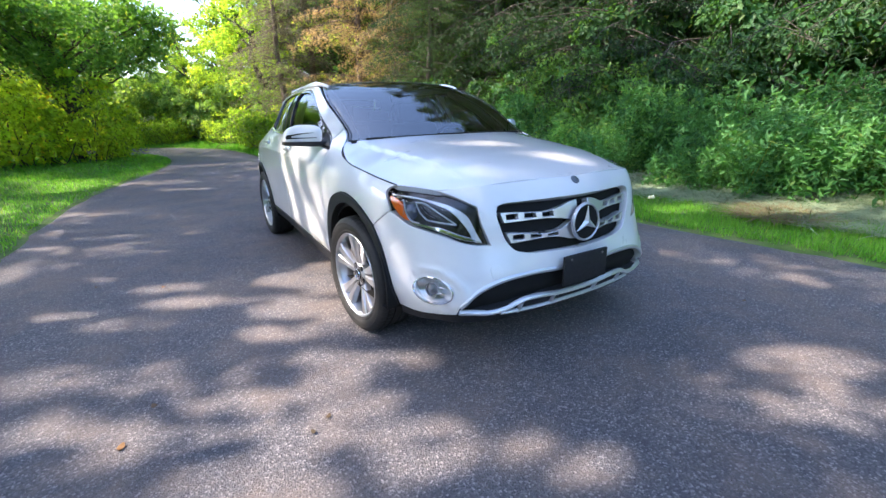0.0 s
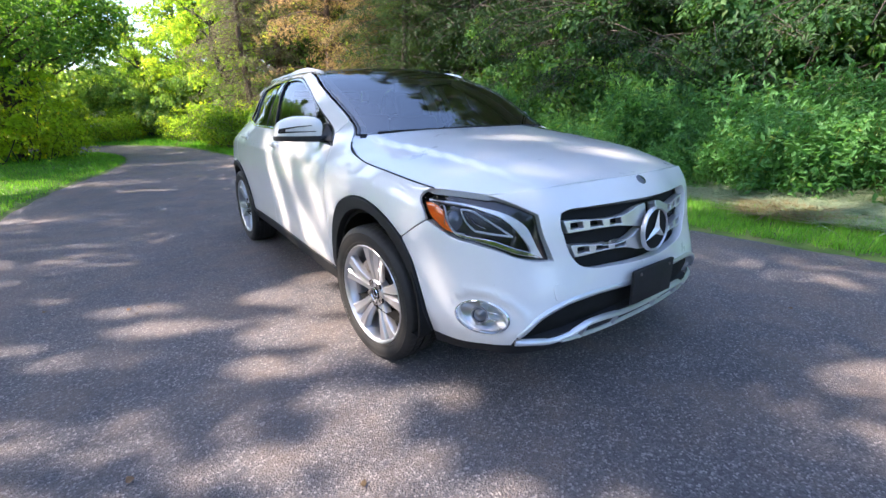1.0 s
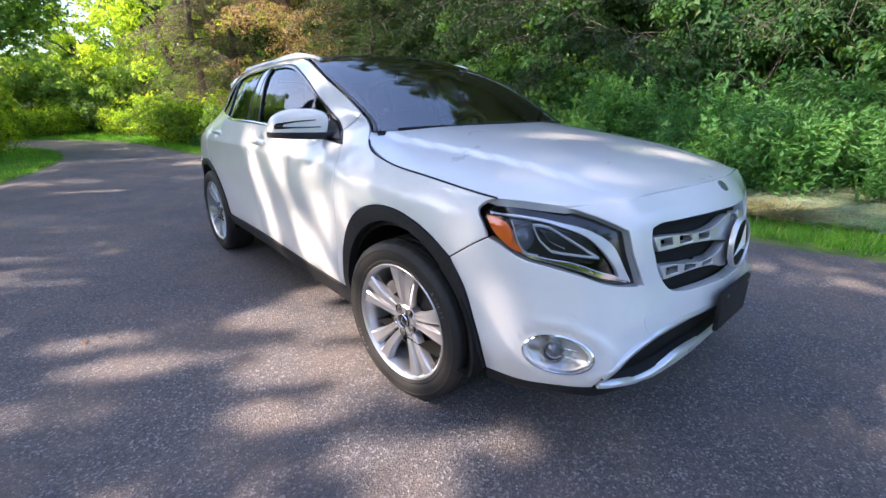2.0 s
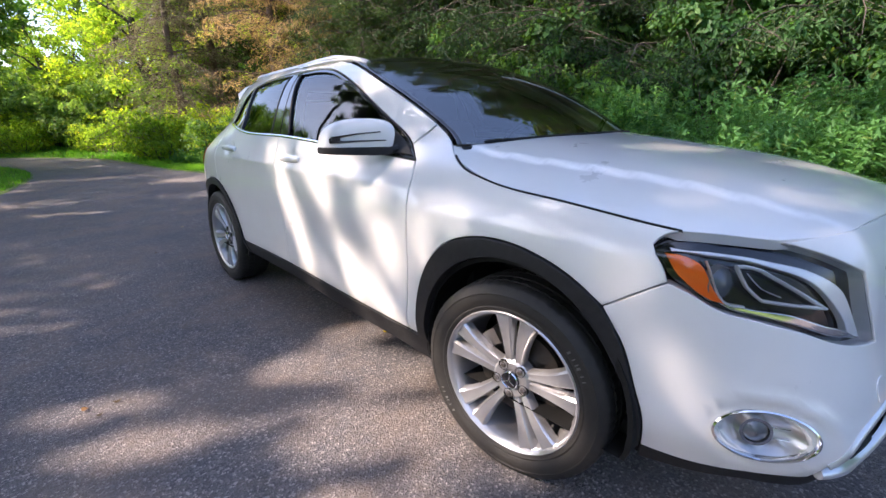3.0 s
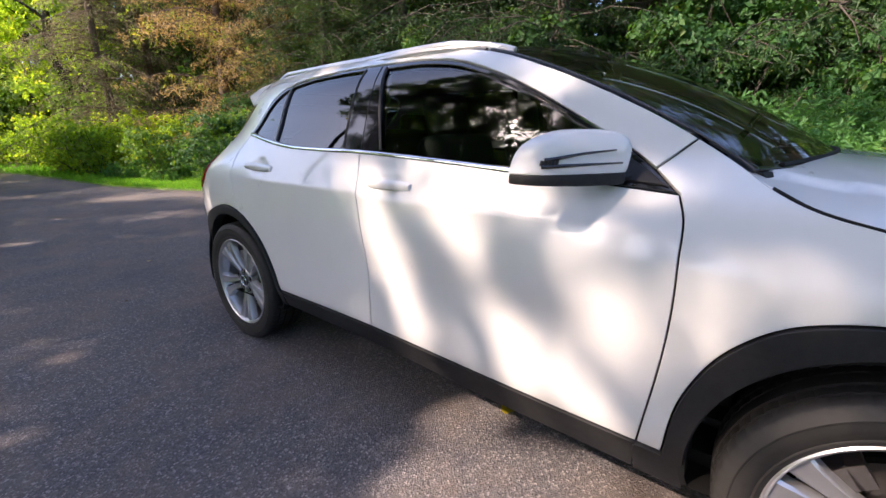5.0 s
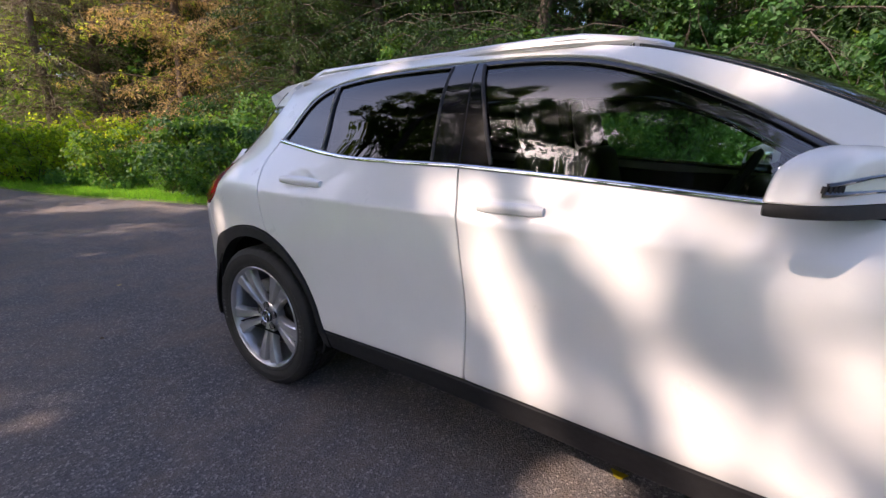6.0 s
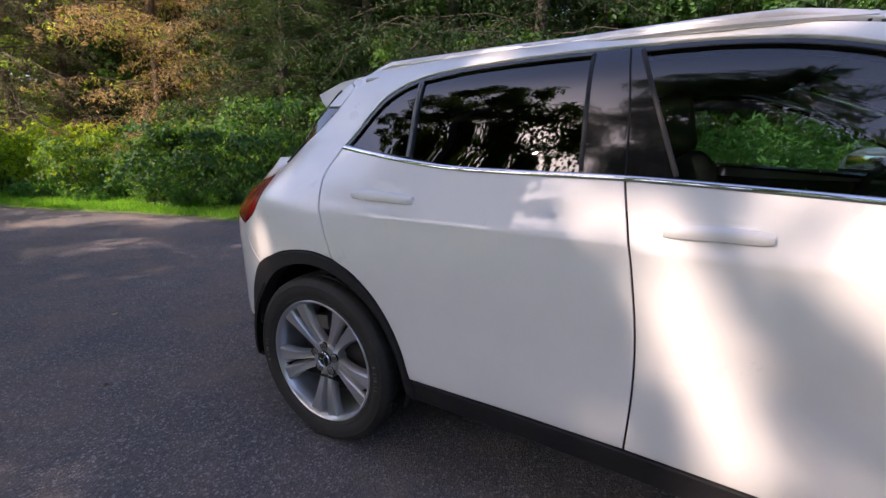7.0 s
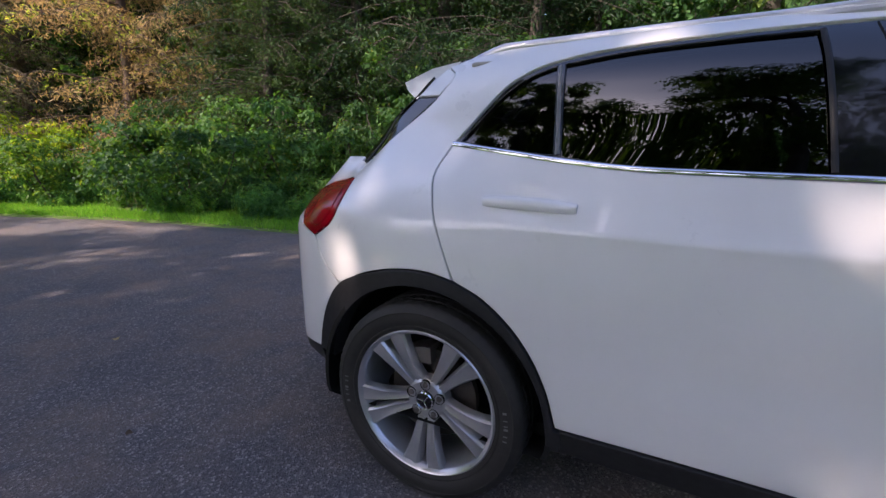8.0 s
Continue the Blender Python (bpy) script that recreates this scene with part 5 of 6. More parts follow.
def broadleaf(seed, height, crown, base, clumps, leaves, size, leaf_mat, bark=None, label="", name="tree", lean=0.0, puff=(.16, .30), low=1.0):
    """A broad-leaved tree: trunk, limbs, and leaf clumps at the limbs' ends, with gaps between."""
    rng = np.random.default_rng(seed)
    tree = thing(name, label, "tree")
    top = np.array([lean * height, 0, height * .86])
    trunk = bend(rng, (0, 0, -.3), top, 0, 9, .03)
    r0 = .022 * height
    stems = [(trunk, np.linspace(r0, r0 * .25, 9), 9)]
    ends = []
    for k in range(clumps):
        p = ball(rng, 1, .5)[0]
        z = base + (height - base) * (.5 + .5 * p[2]) ** low
        widen = math.sqrt(max(.12, 1 - ((z - base) / (height - base) * 1.25 - .45) ** 2))
        e = np.array([p[0] * crown * widen + lean * z, p[1] * crown * widen, z])
        ends.append(e)
        if k % 2 == 0:
            h = min(max(z - .45 * np.hypot(p[0], p[1]) * crown - .3, base * .55), height * .8)
            t = h / (height * .86)
            s = np.array([np.interp(t, np.linspace(0, 1, 9), trunk[:, c]) for c in range(3)])
            stems.append((bend(rng, s, e, .12, 6), np.linspace(r0 * .42 * (1 - .5 * t), .012, 6), 6))
    v, f = joined_tubes(stems)
    mesh_part("trunk", fast_mesh("trunk", v, f, True), bark or BARK, tree)
    per = leaves // clumps
    at = []
    for e in ends:
        r = crown * rng.uniform(*puff)
        q = ball(rng, per, .6) * np.array([r, r, r * .62])
        at.append(e + q)
    v, f = leaf_quads(rng, np.concatenate(at), size, .55)
    mesh_part("crown", fast_mesh("crown", v, f), leaf_mat, tree)
    return tree


# sun patches fitted to the camera's view; crowns are cut open along the rays to them: on the car's flank (y, z, half
# sizes) and on the road (x, y, half sizes)
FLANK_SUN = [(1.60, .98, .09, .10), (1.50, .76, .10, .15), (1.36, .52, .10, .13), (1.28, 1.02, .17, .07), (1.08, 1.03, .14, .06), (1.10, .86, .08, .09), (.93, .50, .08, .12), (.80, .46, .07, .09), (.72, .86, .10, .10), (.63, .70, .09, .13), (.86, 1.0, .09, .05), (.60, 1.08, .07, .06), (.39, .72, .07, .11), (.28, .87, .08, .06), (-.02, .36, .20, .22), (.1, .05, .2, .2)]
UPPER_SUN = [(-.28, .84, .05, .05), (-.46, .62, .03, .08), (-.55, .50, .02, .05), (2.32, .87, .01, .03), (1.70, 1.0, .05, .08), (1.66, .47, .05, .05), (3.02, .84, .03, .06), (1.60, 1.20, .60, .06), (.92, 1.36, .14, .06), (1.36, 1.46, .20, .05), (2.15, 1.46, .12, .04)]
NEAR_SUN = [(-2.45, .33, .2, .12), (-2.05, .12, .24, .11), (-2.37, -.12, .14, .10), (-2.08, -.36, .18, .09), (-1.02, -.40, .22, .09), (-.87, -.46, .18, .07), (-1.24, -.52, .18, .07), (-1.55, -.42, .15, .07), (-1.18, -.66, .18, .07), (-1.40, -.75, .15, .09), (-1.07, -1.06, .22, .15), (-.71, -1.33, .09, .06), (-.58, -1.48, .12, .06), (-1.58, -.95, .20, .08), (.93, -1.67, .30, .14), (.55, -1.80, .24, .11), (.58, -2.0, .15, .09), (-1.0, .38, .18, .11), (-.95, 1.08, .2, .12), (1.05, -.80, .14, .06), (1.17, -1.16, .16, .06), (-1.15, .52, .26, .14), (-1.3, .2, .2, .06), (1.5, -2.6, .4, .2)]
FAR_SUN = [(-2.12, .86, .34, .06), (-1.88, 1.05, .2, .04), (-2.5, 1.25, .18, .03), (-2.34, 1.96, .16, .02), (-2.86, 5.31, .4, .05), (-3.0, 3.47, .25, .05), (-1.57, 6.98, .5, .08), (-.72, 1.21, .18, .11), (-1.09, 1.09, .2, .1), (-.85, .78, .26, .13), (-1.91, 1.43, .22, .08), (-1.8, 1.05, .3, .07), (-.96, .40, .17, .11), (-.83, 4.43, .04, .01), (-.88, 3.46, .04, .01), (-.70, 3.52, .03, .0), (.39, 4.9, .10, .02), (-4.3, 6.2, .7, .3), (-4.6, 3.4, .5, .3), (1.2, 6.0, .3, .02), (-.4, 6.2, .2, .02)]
# patches added only to brighten the dry grass on the verge
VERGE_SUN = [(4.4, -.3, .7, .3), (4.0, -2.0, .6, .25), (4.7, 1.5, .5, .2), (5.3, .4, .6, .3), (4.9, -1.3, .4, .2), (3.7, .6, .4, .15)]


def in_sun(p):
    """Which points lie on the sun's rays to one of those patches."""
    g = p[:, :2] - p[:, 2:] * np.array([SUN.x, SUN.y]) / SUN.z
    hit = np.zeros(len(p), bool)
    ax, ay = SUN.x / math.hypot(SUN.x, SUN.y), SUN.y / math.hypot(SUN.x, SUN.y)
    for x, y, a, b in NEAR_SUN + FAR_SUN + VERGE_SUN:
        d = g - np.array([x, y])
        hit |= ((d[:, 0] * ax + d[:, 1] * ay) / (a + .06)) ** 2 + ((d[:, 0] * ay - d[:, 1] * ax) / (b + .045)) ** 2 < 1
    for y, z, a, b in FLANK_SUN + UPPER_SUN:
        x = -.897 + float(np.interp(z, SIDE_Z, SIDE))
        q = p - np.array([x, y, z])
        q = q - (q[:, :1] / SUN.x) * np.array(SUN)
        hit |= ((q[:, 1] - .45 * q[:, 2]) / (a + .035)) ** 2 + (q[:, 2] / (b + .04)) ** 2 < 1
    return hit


def roadside_tree(seed, x, y, low, height, crown, clumps, leaves, size, label):
    """A tall tree of the sunny side: bare trunk, limbs, a deep crown cut open along the rays to the set patches."""
    rng = np.random.default_rng(seed)
    tree = thing("tree", label, "tree")
    z0 = float(ground_z(np.array([x]), np.array([y]))[0])
    trunk = bend(rng, (0, 0, -.3), (rng.normal() * .3, rng.normal() * .3, height * .93), 0, 10, .02)
    r0 = .017 * height
    stems, at = [(trunk, np.linspace(r0, r0 * .2, 10), 10)], []
    for k in range(clumps):
        d = ball(rng, 1, .42)[0]
        e = np.array([d[0] * crown, d[1] * crown, (low + height) / 2 + d[2] * (height - low) / 2])
        t = min(max((e[2] - .5 * math.hypot(e[0], e[1])) / (height * .93), low * .55 / height), .95)
        s = np.array([np.interp(t, np.linspace(0, 1, 10), trunk[:, c]) for c in range(3)])
        if k % 2 == 0:
            stems.append((bend(rng, s, e, .1, 6), np.linspace(r0 * .35 * (1 - .6 * t), .01, 6), 5))
        r = crown * rng.uniform(.20, .34)
        at.append(e + ball(rng, leaves // clumps, .55) * np.array([r, r, r * .5]))
    at = np.concatenate(at)
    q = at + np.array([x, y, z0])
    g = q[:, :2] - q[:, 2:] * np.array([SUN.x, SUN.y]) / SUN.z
    # leaves dropped at random here to lighten the road ahead of the car
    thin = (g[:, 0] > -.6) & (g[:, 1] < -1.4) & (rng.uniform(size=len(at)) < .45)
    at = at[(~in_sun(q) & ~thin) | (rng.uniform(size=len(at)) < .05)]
    v, f = joined_tubes(stems)
    mesh_part("trunk", fast_mesh("trunk", v, f, True), BARK, tree)
    v, f = leaf_quads(rng, at, size, .6)
    mesh_part("crown", fast_mesh("crown", v, f), LEAF_TREE, tree)
    tree.matrix_basis = pose(x, y, z0)
    return tree


def conifer(seed, height, reach, needles, leaf_mat, dead=0.3, first=0.6, label="", size=.16):
    """A spruce-like tree with drooping, partly bare branches."""
    rng = np.random.default_rng(seed)
    tree = thing("conifer", label, "tree")
    trunk = bend(rng, (0, 0, -.3), (rng.normal() * .15, rng.normal() * .15, height), 0, 9, .008)
    stems = [(trunk, np.linspace(.016 * height, .02, 9), 9)]
    live, brown = [], []
    z = first
    while z < height * .97:
        for k in range(rng.integers(4, 7)):
            a = rng.uniform(0, 2 * math.pi)
            l = reach * (1 - z / height) ** .75 * rng.uniform(.65, 1.1) + .2
            s = np.array([0, 0, z])
            e = s + np.array([math.cos(a) * l, math.sin(a) * l, -l * rng.uniform(.05, .4)])
            b = bend(rng, s, e, l * .10, 6, .03)
            stems.append((b, np.linspace(.022, .004, 6), 4))
            for t in np.linspace(.06, 1, max(5, int(l * 5))):
                p = np.array([np.interp(t, np.linspace(0, 1, 6), b[:, c]) for c in range(3)])
                for w in (-1, 1):
                    side = np.array([-math.sin(a) * w, math.cos(a) * w, -.35 - rng.uniform(0, .5)])
                    q = p + side * l * .28 * (1.1 - t * .6) * rng.uniform(.5, 1.2)
                    if rng.uniform() < (.85 if dead > .5 else .35):
                        stems.append((np.stack([p, (p + q) / 2 + np.array([0, 0, .02]), q]), [.005, .004, .002], 3))
                    m = max(2, needles)
                    c = p + (q - p) * rng.uniform(.15, 1.05, (m, 1)) + rng.normal(size=(m, 3)) * .05
                    (brown if rng.uniform() < dead else live).append(c)
        z += rng.uniform(.22, .42)
    v, f = joined_tubes(stems)
    mesh_part("trunk", fast_mesh("trunk", v, f, True), BARK_RED if dead > .5 else BARK, tree)
    for name, pts, mat in (("crown", live, leaf_mat), ("dead_foliage", brown, DEAD)):
        if pts:
            v, f = leaf_quads(rng, np.concatenate(pts), size, .22, .1)
            mesh_part(name, fast_mesh(name, v, f), mat, tree)
    return tree


def shrub(seed, height, width, leaves, size, leaf_mat, label, slim=.55, name="shrub", group=""):
    """A bushy plant: many stems from the ground and an uneven mass of leaves."""
    rng = np.random.default_rng(seed)
    bush = thing(name, label, "shrub", group)
    stems, at, out = [], [], []
    count = 12
    for k in range(count):
        a, r = rng.uniform(0, 2 * math.pi), width * math.sqrt(rng.uniform(0.02, 1))
        h = height * (1 - .55 * (r / width) ** 2) * rng.uniform(.55, 1.15)
        e = np.array([math.cos(a) * r, math.sin(a) * r, h])
        b = bend(rng, (math.cos(a) * r * .3, math.sin(a) * r * .3, -.1), e, 0, 6, .10)
        stems.append((b, np.linspace(.018, .004, 6), 4))
        n = leaves // count
        for t, share, size_ in ((.95, .5, 1.0), (.62, .32, 1.2), (.3, .18, 1.1)):
            m = int(n * share)
            c = np.array([np.interp(t, np.linspace(0, 1, 6), b[:, q]) for q in range(3)])
            d = ball(rng, m, .0)
            d[:, 2] = np.where(d[:, 2] < -.35, -d[:, 2] * .6, d[:, 2])
            lobe = width * rng.uniform(.13, .34) * size_
            wave = 1 + .25 * np.sin(d[:, 0] * 5 + k) * np.sin(d[:, 1] * 5 + 2 * k) + rng.normal(size=m) * .09
            at.append(c + d * (lobe * wave)[:, None] * np.array([1, 1, .8]))
            out.append(d)
    v, f = joined_tubes(stems)
    tagged(mesh_part("woody_base", fast_mesh("woody_base", v, f, True), BARK, bush), kind="stuff")
    at = np.concatenate(at)
    at[:, 2] = np.maximum(at[:, 2], .02)
    v, f = leaf_quads(rng, at, size, slim, .35, facing=np.concatenate(out))
    mesh_part("foliage", fast_mesh("foliage", v, f), leaf_mat, bush)
    return bush


def weeds(seed, height, flowers, label):
    """A clump of tall upright weeds with narrow leaves, some with yellow plumes."""
    rng = np.random.default_rng(seed)
    clump = thing("tall_weeds", label, "weeds", "weeds on the bank")
    stems, at, bloom = [], [], []
    for k in range(20):
        a, r = rng.uniform(0, 2 * math.pi), .42 * math.sqrt(rng.uniform())
        h = height * rng.uniform(.6, 1.1)
        s = np.array([math.cos(a) * r, math.sin(a) * r, -.05])
        e = s + np.array([rng.normal() * .16, rng.normal() * .16, h])
        b = bend(rng, s, e, 0, 5, .02)
        stems.append((b, np.linspace(.005, .002, 5), 3))
        n = 60
        t = rng.uniform(.08, 1, n)
        c = np.stack([np.interp(t, np.linspace(0, 1, 5), b[:, q]) for q in range(3)], -1)
        at.append(c + ball(rng, n, .5) * np.array([.11, .11, .06]))
        if flowers and k % 2 == 0:
            bloom.append(e + ball(rng, 26, .6) * np.array([.07, .07, .12]))
    v, f = joined_tubes(stems)
    tagged(mesh_part("woody_base", fast_mesh("woody_base", v, f, True), LEAF_SHRUB, clump), kind="stuff")
    v, f = leaf_quads(rng, np.concatenate(at), .092, .36, .35)
    mesh_part("foliage", fast_mesh("foliage", v, f), LEAF_WEED, clump)
    if bloom:
        v, f = leaf_quads(rng, np.concatenate(bloom), .03, .8)
        mesh_part("bloom", fast_mesh("bloom", v, f), FLOWER, clump)
    return clump


def plant(makers, places, rng, low=.8, high=1.2, sink=.03):
    """Sets copies of plants at places (x, y[, size]); the first of each kind is the one that was built."""
    used = set()
    for k, p in enumerate(places):
        m = makers[k % len(makers)]
        s = p[2] if len(p) > 2 else rng.uniform(low, high)
        z = float(ground_z(np.array([p[0]]), np.array([p[1]]))[0])
        mat = pose(p[0], p[1], z - sink, rng.normal() * 2, rng.normal() * 2, rng.uniform(0, 360)) @ Matrix.Diagonal((s, s, s * rng.uniform(.92, 1.1), 1))
        if len(p) > 3:
            mat = pose(p[0], p[1], 0, 0, 0, p[3]) @ Matrix.Diagonal((s, s, s, 1))
        if m not in used:
            used.add(m)
            m.matrix_basis = mat
        else:
            c = copy_thing(m, mat)
            c.matrix_basis = mat


def scatter(rng, n, x0, x1, y0, y1, keep):
    out = []
    while len(out) < n:
        q = np.stack([rng.uniform(x0, x1, 400), rng.uniform(y0, y1, 400)], -1)
        d, bank = off_road(q[:, 0], q[:, 1])
        out += [tuple(p) for p in q[keep(d, bank, q[:, 0], q[:, 1])]]
    return out[:n]


def build_plants():
    rng = np.random.default_rng(11)
    # tall trees along the sunny side, out of view; their crowns, cut to the sun patches, shade the road
    for k, (x, y, low, height, crown) in enumerate(((-12.6, 2.2, 5.2, 12.5, 3.3), (-9.2, 2.9, 5.0, 12.0, 3.1), (-6.6, 1.3, 5.6, 11.0, 2.5), (-11.4, 8.7, 5.2, 12.5, 3.4), (-7.6, 7.0, 5.4, 12.0, 3.1), (-9.6, 11.2, 5.4, 12.0, 3.2), (-13.6, -1.6, 5.0, 11.5, 3.0), (-10.0, -.9, 5.2, 11.5, 2.8), (-5.3, 8.3, 8.2, 13.8, 2.5), (-5.5, .9, 8.0, 13.2, 2.5), (-12.4, 16.0, 5.0, 12.0, 3.0), (-15.6, 6.4, 5.0, 12.0, 3.2), (-5.6, 11.4, 6.8, 12.6, 2.6))):
        roadside_tree(210 + k, x, y, low, height, crown, 42, 15000, .16, "tall broad-leaved shade tree on the lawn, out of view, crown cut to the sun patches")
    over = broadleaf(23, 5.1, 3.4, 1.95, 84, 24000, .12, LEAF_SHRUB, label="spreading tree with a dark crown over the lawn", puff=(.17, .27))
    plant([over], [(-4.25, 16.2, 1.13, 0)], rng)
    # right bank: weeds in front, shrubs behind them, trees at the back
    w = [weeds(31, 1.05, False, "clump of tall bright green weeds on the bank"), weeds(32, 1.25, False, "clump of leggy green weeds on the bank"), weeds(33, .8, False, "low clump of green weeds on the bank")]
    plant(w, scatter(rng, 185, 3, 8.5, -8, 6.5, lambda d, b, x, y: b & (d > 1.9) & (d < 4.6)), rng, .75, 1.25)
    plant(w[2:], scatter(rng, 64, 0, 6, 4.5, 14, lambda d, b, x, y: b & (d > .55) & (d < 1.8)), rng, .3, .75)
    gold = weeds(34, 1.35, True, "goldenrod clump with yellow plumes on the bank")
    plant([gold], [(6.6, -1.1, 1.15), (6.9, -1.9, 1.2)], rng)
    s = [shrub(41, 1.9, 1.0, 2600, .098, LEAF_SHRUB, "leafy green shrub on the wooded bank", group="shrubs on the bank"),
         shrub(42, 2.4, 1.1, 3000, .105, LEAF_SHRUB, "tall leafy green shrub on the wooded bank", .7, group="shrubs on the bank"),
         shrub(43, 1.5, .95, 2500, .088, LEAF_SHRUB, "rounded bright green shrub on the wooded bank", .6, group="shrubs on the bank")]
    plant(s, scatter(rng, 75, 4, 12, -9, 8, lambda d, b, x, y: b & (d > 3.6) & (d < 7.5)), rng, .8, 1.35)
    mound = [shrub(49, 1.75, 1.25, 6400, .066, LEAF_SHADED, "rounded leafy bush at the road's edge", .72, group="bushes at the road's edge"),
             shrub(50, 1.35, 1.0, 5000, .062, LEAF_SHRUB, "light green leafy bush at the road's edge", .7, group="bushes at the road's edge")]
    plant(mound, [(3.4, 9.7, 1.25), (4.4, 7.9, .7), (2.5, 11.9, 1.0), (4.7, 9.2, 1.5), (4.2, 11.2, 1.2), (4.9, 6.6, .6), (5.3, 8.0, 1.05), (3.6, 8.5, .5), (2.7, 10.7, .55), (5.8, 10.2, 1.4), (3.2, 12.9, .8), (5.1, 12.2, 1.3), (6.0, 6.6, 1.0), (4.0, 6.8, .45), (6.5, 8.8, 1.35), (3.1, 8.9, .4), (4.3, 10.2, .8)], rng)
    sunny = shrub(44, 1.5, 1.1, 1700, .10, LEAF_SUN_TINT, "shrub beside the road, sunlight put into its yellow-green leaves", .6, group="shrubs beside the road")
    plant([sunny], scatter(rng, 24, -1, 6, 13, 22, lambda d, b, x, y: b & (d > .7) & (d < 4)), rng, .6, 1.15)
    thick = [shrub(45, 3.6, 1.7, 4200, .115, LEAF_SHADED, "tall dense thicket covered with vines", .75, "thicket", group="thickets in the wood"),
             shrub(46, 4.4, 1.6, 4200, .120, LEAF_SHRUB, "tall green thicket covered with vines", .75, "thicket", group="thickets in the wood")]
    plant(thick, scatter(rng, 44, 4, 16, -12, 16, lambda d, b, x, y: b & (d > 5.2) & (d < 8.5)), rng, .75, 1.15)
    deep = shrub(54, 3.6, 1.7, 1500, .18, LEAF_SHRUB, "dark thicket deep in the wood", .75, "thicket", "thickets in the wood")
    plant([deep], scatter(rng, 60, 4, 26, -16, 24, lambda d, b, x, y: b & (d > 8.5) & (d < 15)), rng, 1.0, 1.7)
    low = shrub(47, 2.6, 1.9, 900, .30, LEAF_TREE, "dense undergrowth at the edge of the far wood", .7, "undergrowth", group="undergrowth of the far wood")
    plant([low], [(r * math.sin(a), r * math.cos(a)) for a, r in zip(rng.uniform(0, 6.283, 150), rng.uniform(19, 48, 150)) if off_road(np.array([r * math.sin(a)]), np.array([r * math.cos(a)]))[0][0] > 3.5], rng, .9, 1.7)
    lit = shrub(48, 3.4, 1.9, 4200, .13, LEAF_HAZY, "green bush beyond the lawn, bright haze put into its leaves", .65, group="bushes beyond the lawn")
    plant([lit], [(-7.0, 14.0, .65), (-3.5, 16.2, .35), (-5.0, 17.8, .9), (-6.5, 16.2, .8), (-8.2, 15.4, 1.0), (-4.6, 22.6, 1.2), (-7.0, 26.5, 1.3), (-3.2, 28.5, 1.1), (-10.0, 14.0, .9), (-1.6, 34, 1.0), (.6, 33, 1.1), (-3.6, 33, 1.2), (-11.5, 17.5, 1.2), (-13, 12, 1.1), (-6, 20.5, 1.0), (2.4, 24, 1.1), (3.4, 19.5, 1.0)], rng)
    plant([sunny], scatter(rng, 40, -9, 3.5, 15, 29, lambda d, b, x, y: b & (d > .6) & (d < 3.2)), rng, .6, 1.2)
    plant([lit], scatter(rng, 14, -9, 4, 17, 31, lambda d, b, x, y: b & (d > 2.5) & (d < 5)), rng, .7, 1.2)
    front = shrub(55, 2.6, 1.5, 4200, .11, LEAF_SUN_TINT, "leafy bush at the lawn's far end, sunlight put into its yellow-green leaves", .65, group="bushes beyond the lawn")
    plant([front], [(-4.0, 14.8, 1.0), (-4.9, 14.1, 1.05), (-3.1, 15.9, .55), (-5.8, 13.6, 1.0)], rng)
    pale = shrub(53, 1.3, .8, 900, .12, STRAW, "pale dry bush at the road's bend", .4)
    plant([pale], [(-2.5, 25.0, 1.0)], rng)
    # conifers, some dying back
    c = [conifer(51, 10.5, 3.0, 12, NEEDLE, 0, .7, "tall dark spruce with drooping branches", .10),
         conifer(52, 9.5, 2.9, 12, LEAF_HAZY, .80, .6, "dying spruce with brown drooping branches", .095)]
    plant(c[:1], [(8.6, 7.2, 1.45), (10.6, 3.6, 1.55), (9.8, .3, 1.3), (11.2, -3.2, 1.3), (9.4, 10.5, 1.5), (12.5, 6.5, 1.5), (12.8, -6.8, 1.2), (7.4, 9.0, 1.1), (6.7, 11.4, 1.15), (7.8, 5.0, 1.1), (7.4, 16.6, 1.2), (8.4, 13.4, 1.15), (8.2, 19.0, 1.3), (10.8, 16.2, 1.4), (6.4, 21.6, 1.15), (9.6, 22.0, 1.3), (5.6, 10.4, .8)], rng)
    plant(c[1:], [(4.9, 14.6, 1.1), (4.4, 18.2, 1.15), (2.7, 17.3, 1.0), (6.1, 13.6, .95)], rng)
    b = [broadleaf(61, 9.0, 2.9, 1.2, 44, 9000, .14, LEAF_SUN_TINT, label="tree beside the road, sunlight put into its bright green leaves"),
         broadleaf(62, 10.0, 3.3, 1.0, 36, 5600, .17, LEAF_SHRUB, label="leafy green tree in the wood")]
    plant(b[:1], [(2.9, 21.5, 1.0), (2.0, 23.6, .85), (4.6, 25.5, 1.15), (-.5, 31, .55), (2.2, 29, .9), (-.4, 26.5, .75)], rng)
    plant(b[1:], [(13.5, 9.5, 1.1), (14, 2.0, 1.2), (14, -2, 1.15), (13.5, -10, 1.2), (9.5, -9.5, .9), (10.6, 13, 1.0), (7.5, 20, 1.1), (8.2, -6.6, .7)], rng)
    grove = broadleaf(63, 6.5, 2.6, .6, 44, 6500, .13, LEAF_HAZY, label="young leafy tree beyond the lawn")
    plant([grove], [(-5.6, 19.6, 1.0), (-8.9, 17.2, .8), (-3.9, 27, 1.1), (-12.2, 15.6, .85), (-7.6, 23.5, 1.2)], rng)
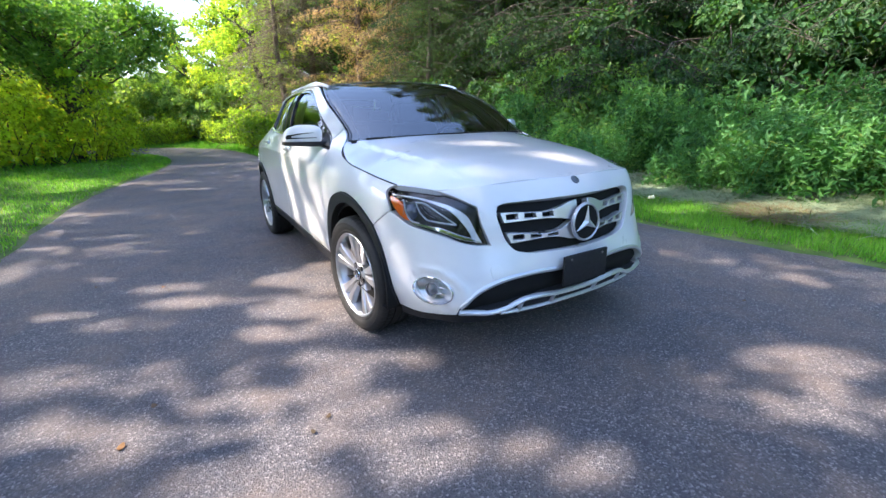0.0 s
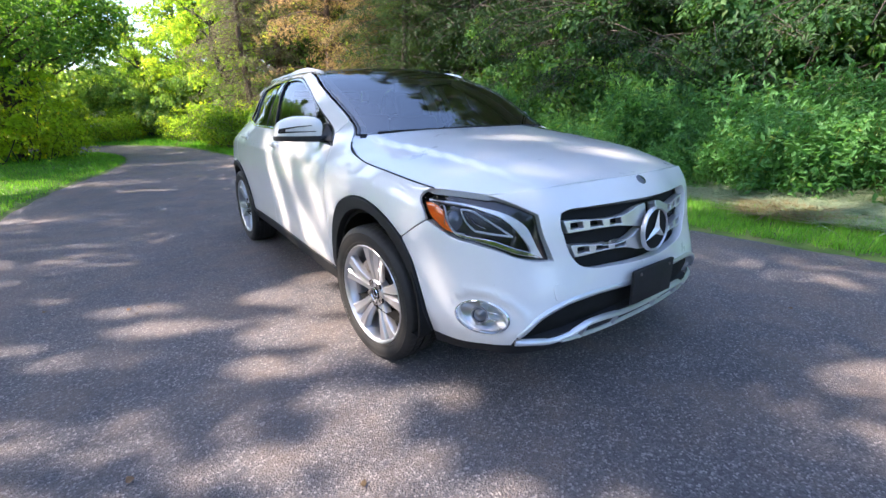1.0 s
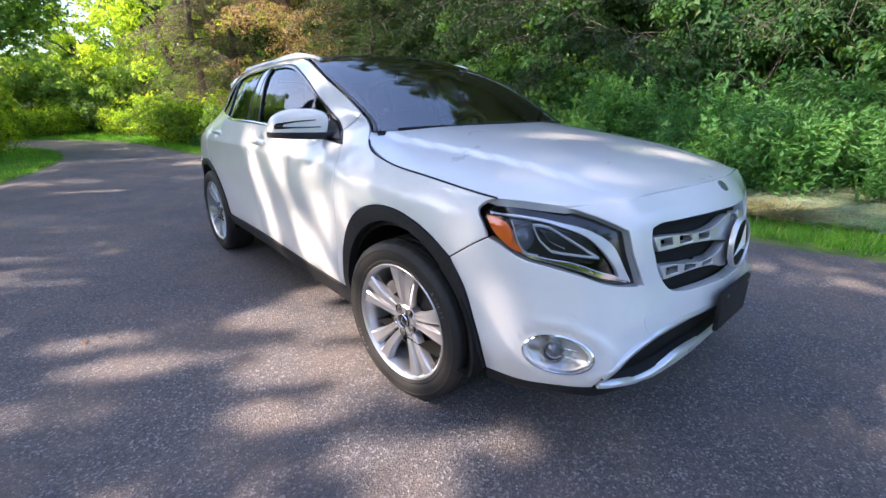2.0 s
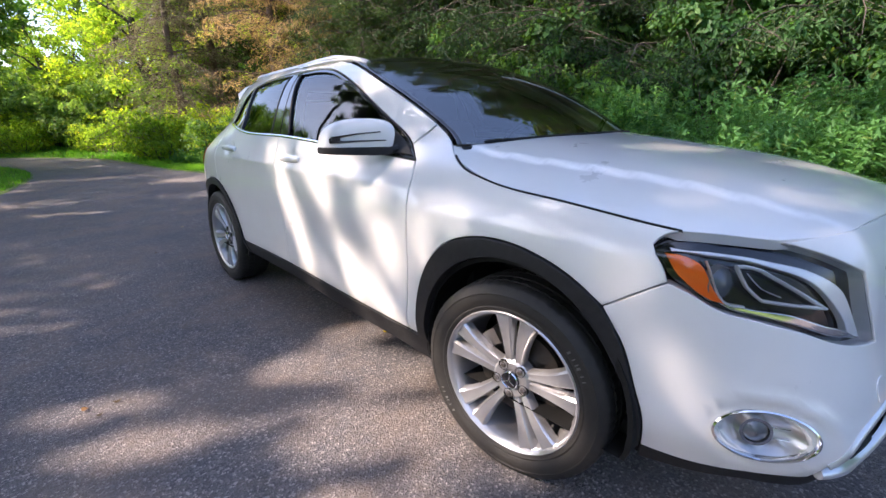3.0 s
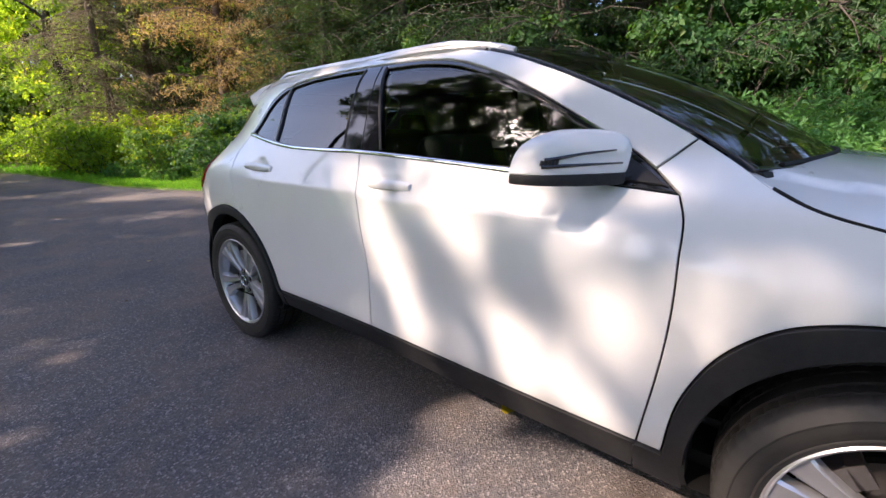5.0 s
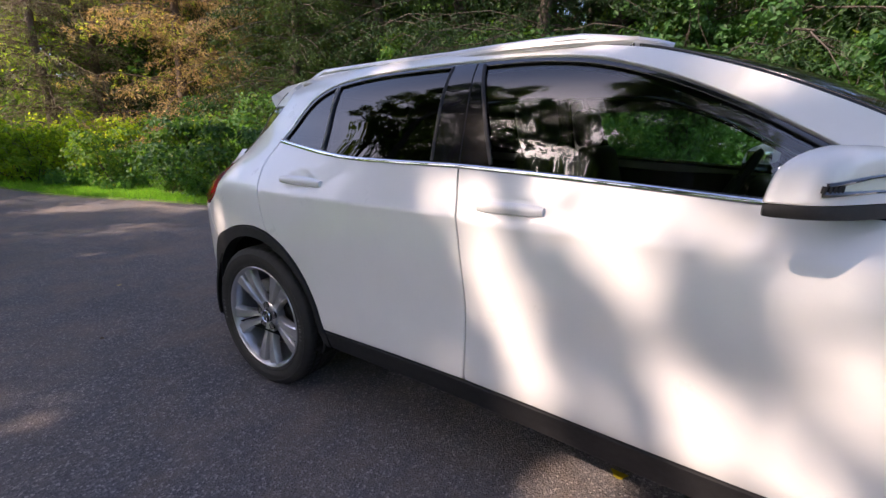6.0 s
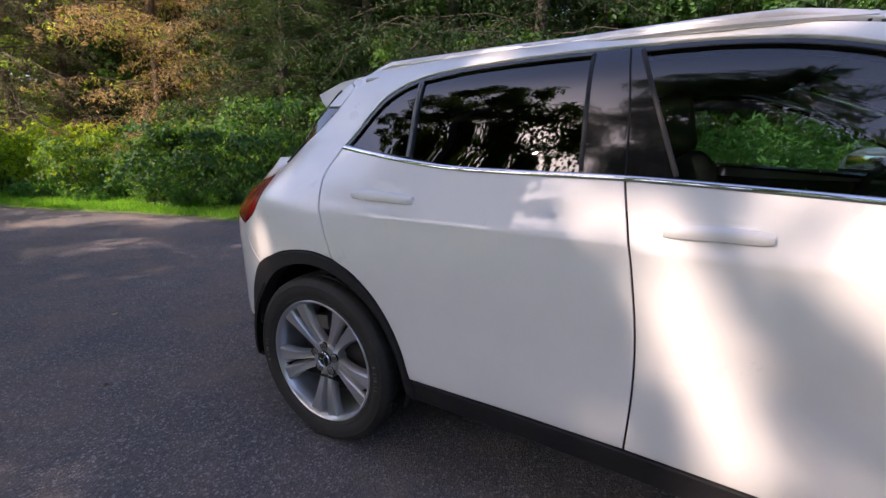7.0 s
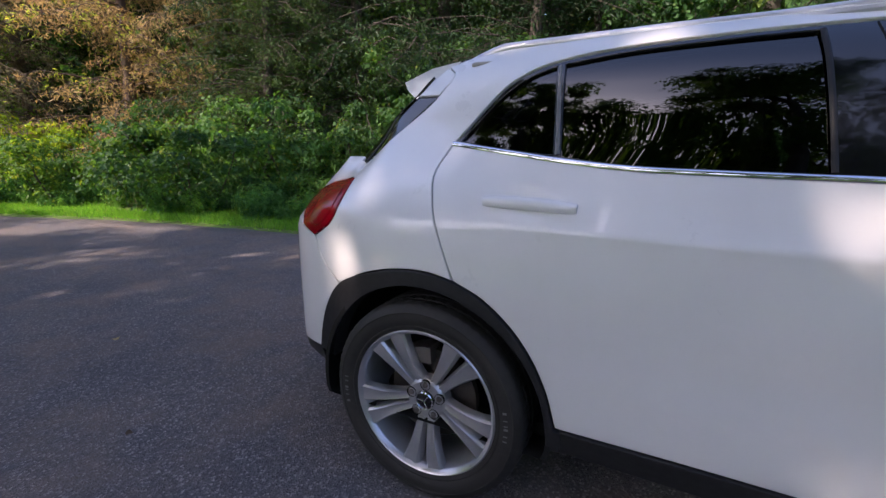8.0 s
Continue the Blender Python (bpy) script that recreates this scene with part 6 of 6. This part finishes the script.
    # the wood further off
    far = [broadleaf(71, 12, 4.0, 1.0, 40, 2800, .38, LEAF_TREE, label="broad-leaved tree at the edge of the wood"),
           broadleaf(72, 10, 3.8, .8, 40, 2800, .36, LEAF_SHRUB, label="broad-leaved tree in the far wood")]
    ring = []
    while len(ring) < 82:
        a, r = rng.uniform(0, 2 * math.pi), rng.uniform(20, 52)
        x, y = r * math.sin(a), r * math.cos(a)
        d, bank = off_road(np.array([x]), np.array([y]))
        gap = abs(math.degrees(math.atan2(x + 1.75, y + 2.3)) + .5) < 7
        sunward = x < -2 and y > -8 and r < (40 if y > 8 else 33)
        if d[0] > 3.5 and not sunward and not (gap and y > 0) and not (bank[0] and d[0] < 9 and abs(y) < 18):
            ring.append((x, y, rng.uniform(.8, 1.3)))
    plant(far[:1], [(15, -3, 1.55), (16.5, 3, 1.6), (15.5, 8.5, 1.6), (17.5, 13, 1.5), (15, -9, 1.5), (20, 0, 1.7), (20, 7, 1.7)], rng)
    ring += [(-9.5, 27.5, .8), (-13, 26, .9), (-6.5, 31, .75), (-17, 22.5, .9), (-5.5, 41, .55), (-2.5, 48, .5), (.8, 52, .6), (2.6, 45, .62), (-7, 50, .7)]
    plant(far, ring, rng)


def build_grass():
    rng = np.random.default_rng(5)

    def blades(n, x0, x1, y0, y1, keep, height, width, name, mat, label, flat=0.0):
        p = np.array(scatter(rng, n, x0, x1, y0, y1, keep))
        z = ground_z(p[:, 0], p[:, 1])
        h = height * rng.uniform(.45, 1.2, n)
        a = rng.uniform(0, 2 * math.pi, n)
        side = np.stack([np.cos(a), np.sin(a), 0 * a], -1) * (width * rng.uniform(.6, 1.3, n))[:, None]
        b = rng.uniform(0, 2 * math.pi, n)
        lean = np.stack([np.cos(b), np.sin(b), 0 * b], -1) * (h * rng.uniform(.1, .7 + 2 * flat, n))[:, None]
        up = np.stack([0 * h, 0 * h, h * (1 - flat * .9)], -1)
        root = np.stack([p[:, 0], p[:, 1], z - .005], -1)
        if flat:
            root[:, 2] += rng.uniform(0, .025, n) + .035 * (.5 + .5 * np.sin(p[:, 0] * 4 + 2 * np.sin(p[:, 1] * 3)))
        v = np.stack([root - side, root + side, root + lean + up], 1).reshape(-1, 3)
        f = np.arange(3 * n).reshape(-1, 3)
        ob = mesh_part(name, fast_mesh(name, v, f), mat)
        tagged(ob, label, "grass", kind="stuff")

    blades(52000, 0, 6, -6, 15, lambda d, b, x, y: b & (d > -.03) & (d < np.where((y > -5) & (y < 4), 1.15, .95 + .3 * np.sin(2.3 * y))) & (rng.uniform(size=len(d)) < 1.15 - .3 * d), .09, .005, "verge_grass", GRASS, "short green grass along the road's edge")
    blades(60000, -9, -1.5, -1, 17, lambda d, b, x, y: ~b & (d > -.03) & (d < 5), .07, .007, "lawn_grass", GRASS, "sunlit mown grass beside the road")
    blades(16000, -22, -1.5, 10, 26, lambda d, b, x, y: ~b & (d > 0) & (d < 14), .09, .02, "far_lawn_grass", GRASS, "mown grass further off")
    blades(16000, -9, 3.5, 14.5, 28, lambda d, b, x, y: b & (d > -.03) & (d < 3), .15, .014, "roadside_grass", GRASS, "sunlit grass at the road's bend")
    blades(1300, 3.2, 5.0, -1.2, .9, lambda d, b, x, y: ((x - 4.0) / .34) ** 2 + ((y + .15) / .42) ** 2 + .4 * np.sin(5 * x + 3 * y) < 1, .26, .012, "dry_thatch", THATCH, "patch of brown dried thatch on the verge", .88)
    blades(19000, 2.5, 6.5, -5, 5, lambda d, b, x, y: b & (d > .95 + .25 * np.sin(y * 2)) & (d < 2.5), .30, .011, "cut_grass", STRAW, "pale dried cut grass lying on the verge", .92)


def build_litter():
    """Fallen leaves and bits of bark on the road."""
    rng = np.random.default_rng(3)
    spots = [(-.562, 1.101, .06, FLOWER, "small yellow fallen leaf on the asphalt"), (-.676, 4.91, .05, DEAD, "dry brown leaf on the asphalt")]
    for x, y in ((-1.38, -.78), (-1.30, -.72), (-2.05, -.45), (-1.94, -.22), (-1.87, 1.36), (-1.80, 1.42), (-1.91, 1.45), (.28, -.53), (-2.35, 1.75), (-2.75, 2.9), (1.4, -1.1), (-1.6, 5.6), (-.2, 7.3), (-1.15, 3.9)):
        spots.append((x, y, rng.uniform(.025, .045), LITTER, "dry brown leaf on the asphalt"))
    for x, y, s, mat, label in spots:
        bm = bmesh.new()
        rim = [bm.verts.new((s * (.5 + .12 * math.sin(3 * a)) * math.cos(a), s * .34 * math.sin(a), .006 + .10 * s * math.cos(2 * a) + .06 * s)) for a in np.linspace(0, 2 * math.pi, 12, endpoint=False)]
        mid = bm.verts.new((0, 0, .005))
        for p, q in zip(rim, rim[1:] + rim[:1]):
            bm.faces.new((mid, p, q))
        ob = part("fallen_leaf", bm, mat)
        ob.matrix_basis = pose(x, y, .0, 0, 0, rng.uniform(0, 360))
        tagged(ob, label, "leaf", "leaves on the road")


def build_flower():
    """A small white flower head on a stalk at the road's edge."""
    flower = thing("wild_flower", "small white wild flower in the grass verge", "flower")
    part("stalk", tube([(0, 0, -.02), (.01, 0, .08), (.015, .01, .15)], [.003, .0025, .002], 5), GRASS, flower)
    rng = np.random.default_rng(8)
    v, f = leaf_quads(rng, np.array([.015, .01, .16]) + ball(rng, 60, .5) * np.array([.04, .04, .02]), .025, .8)
    mesh_part("bloom", fast_mesh("bloom", v, f), PETAL, flower)
    flower.matrix_basis = pose(3.31, .87, .03)


build_plants()
build_grass()
build_litter()
build_flower()
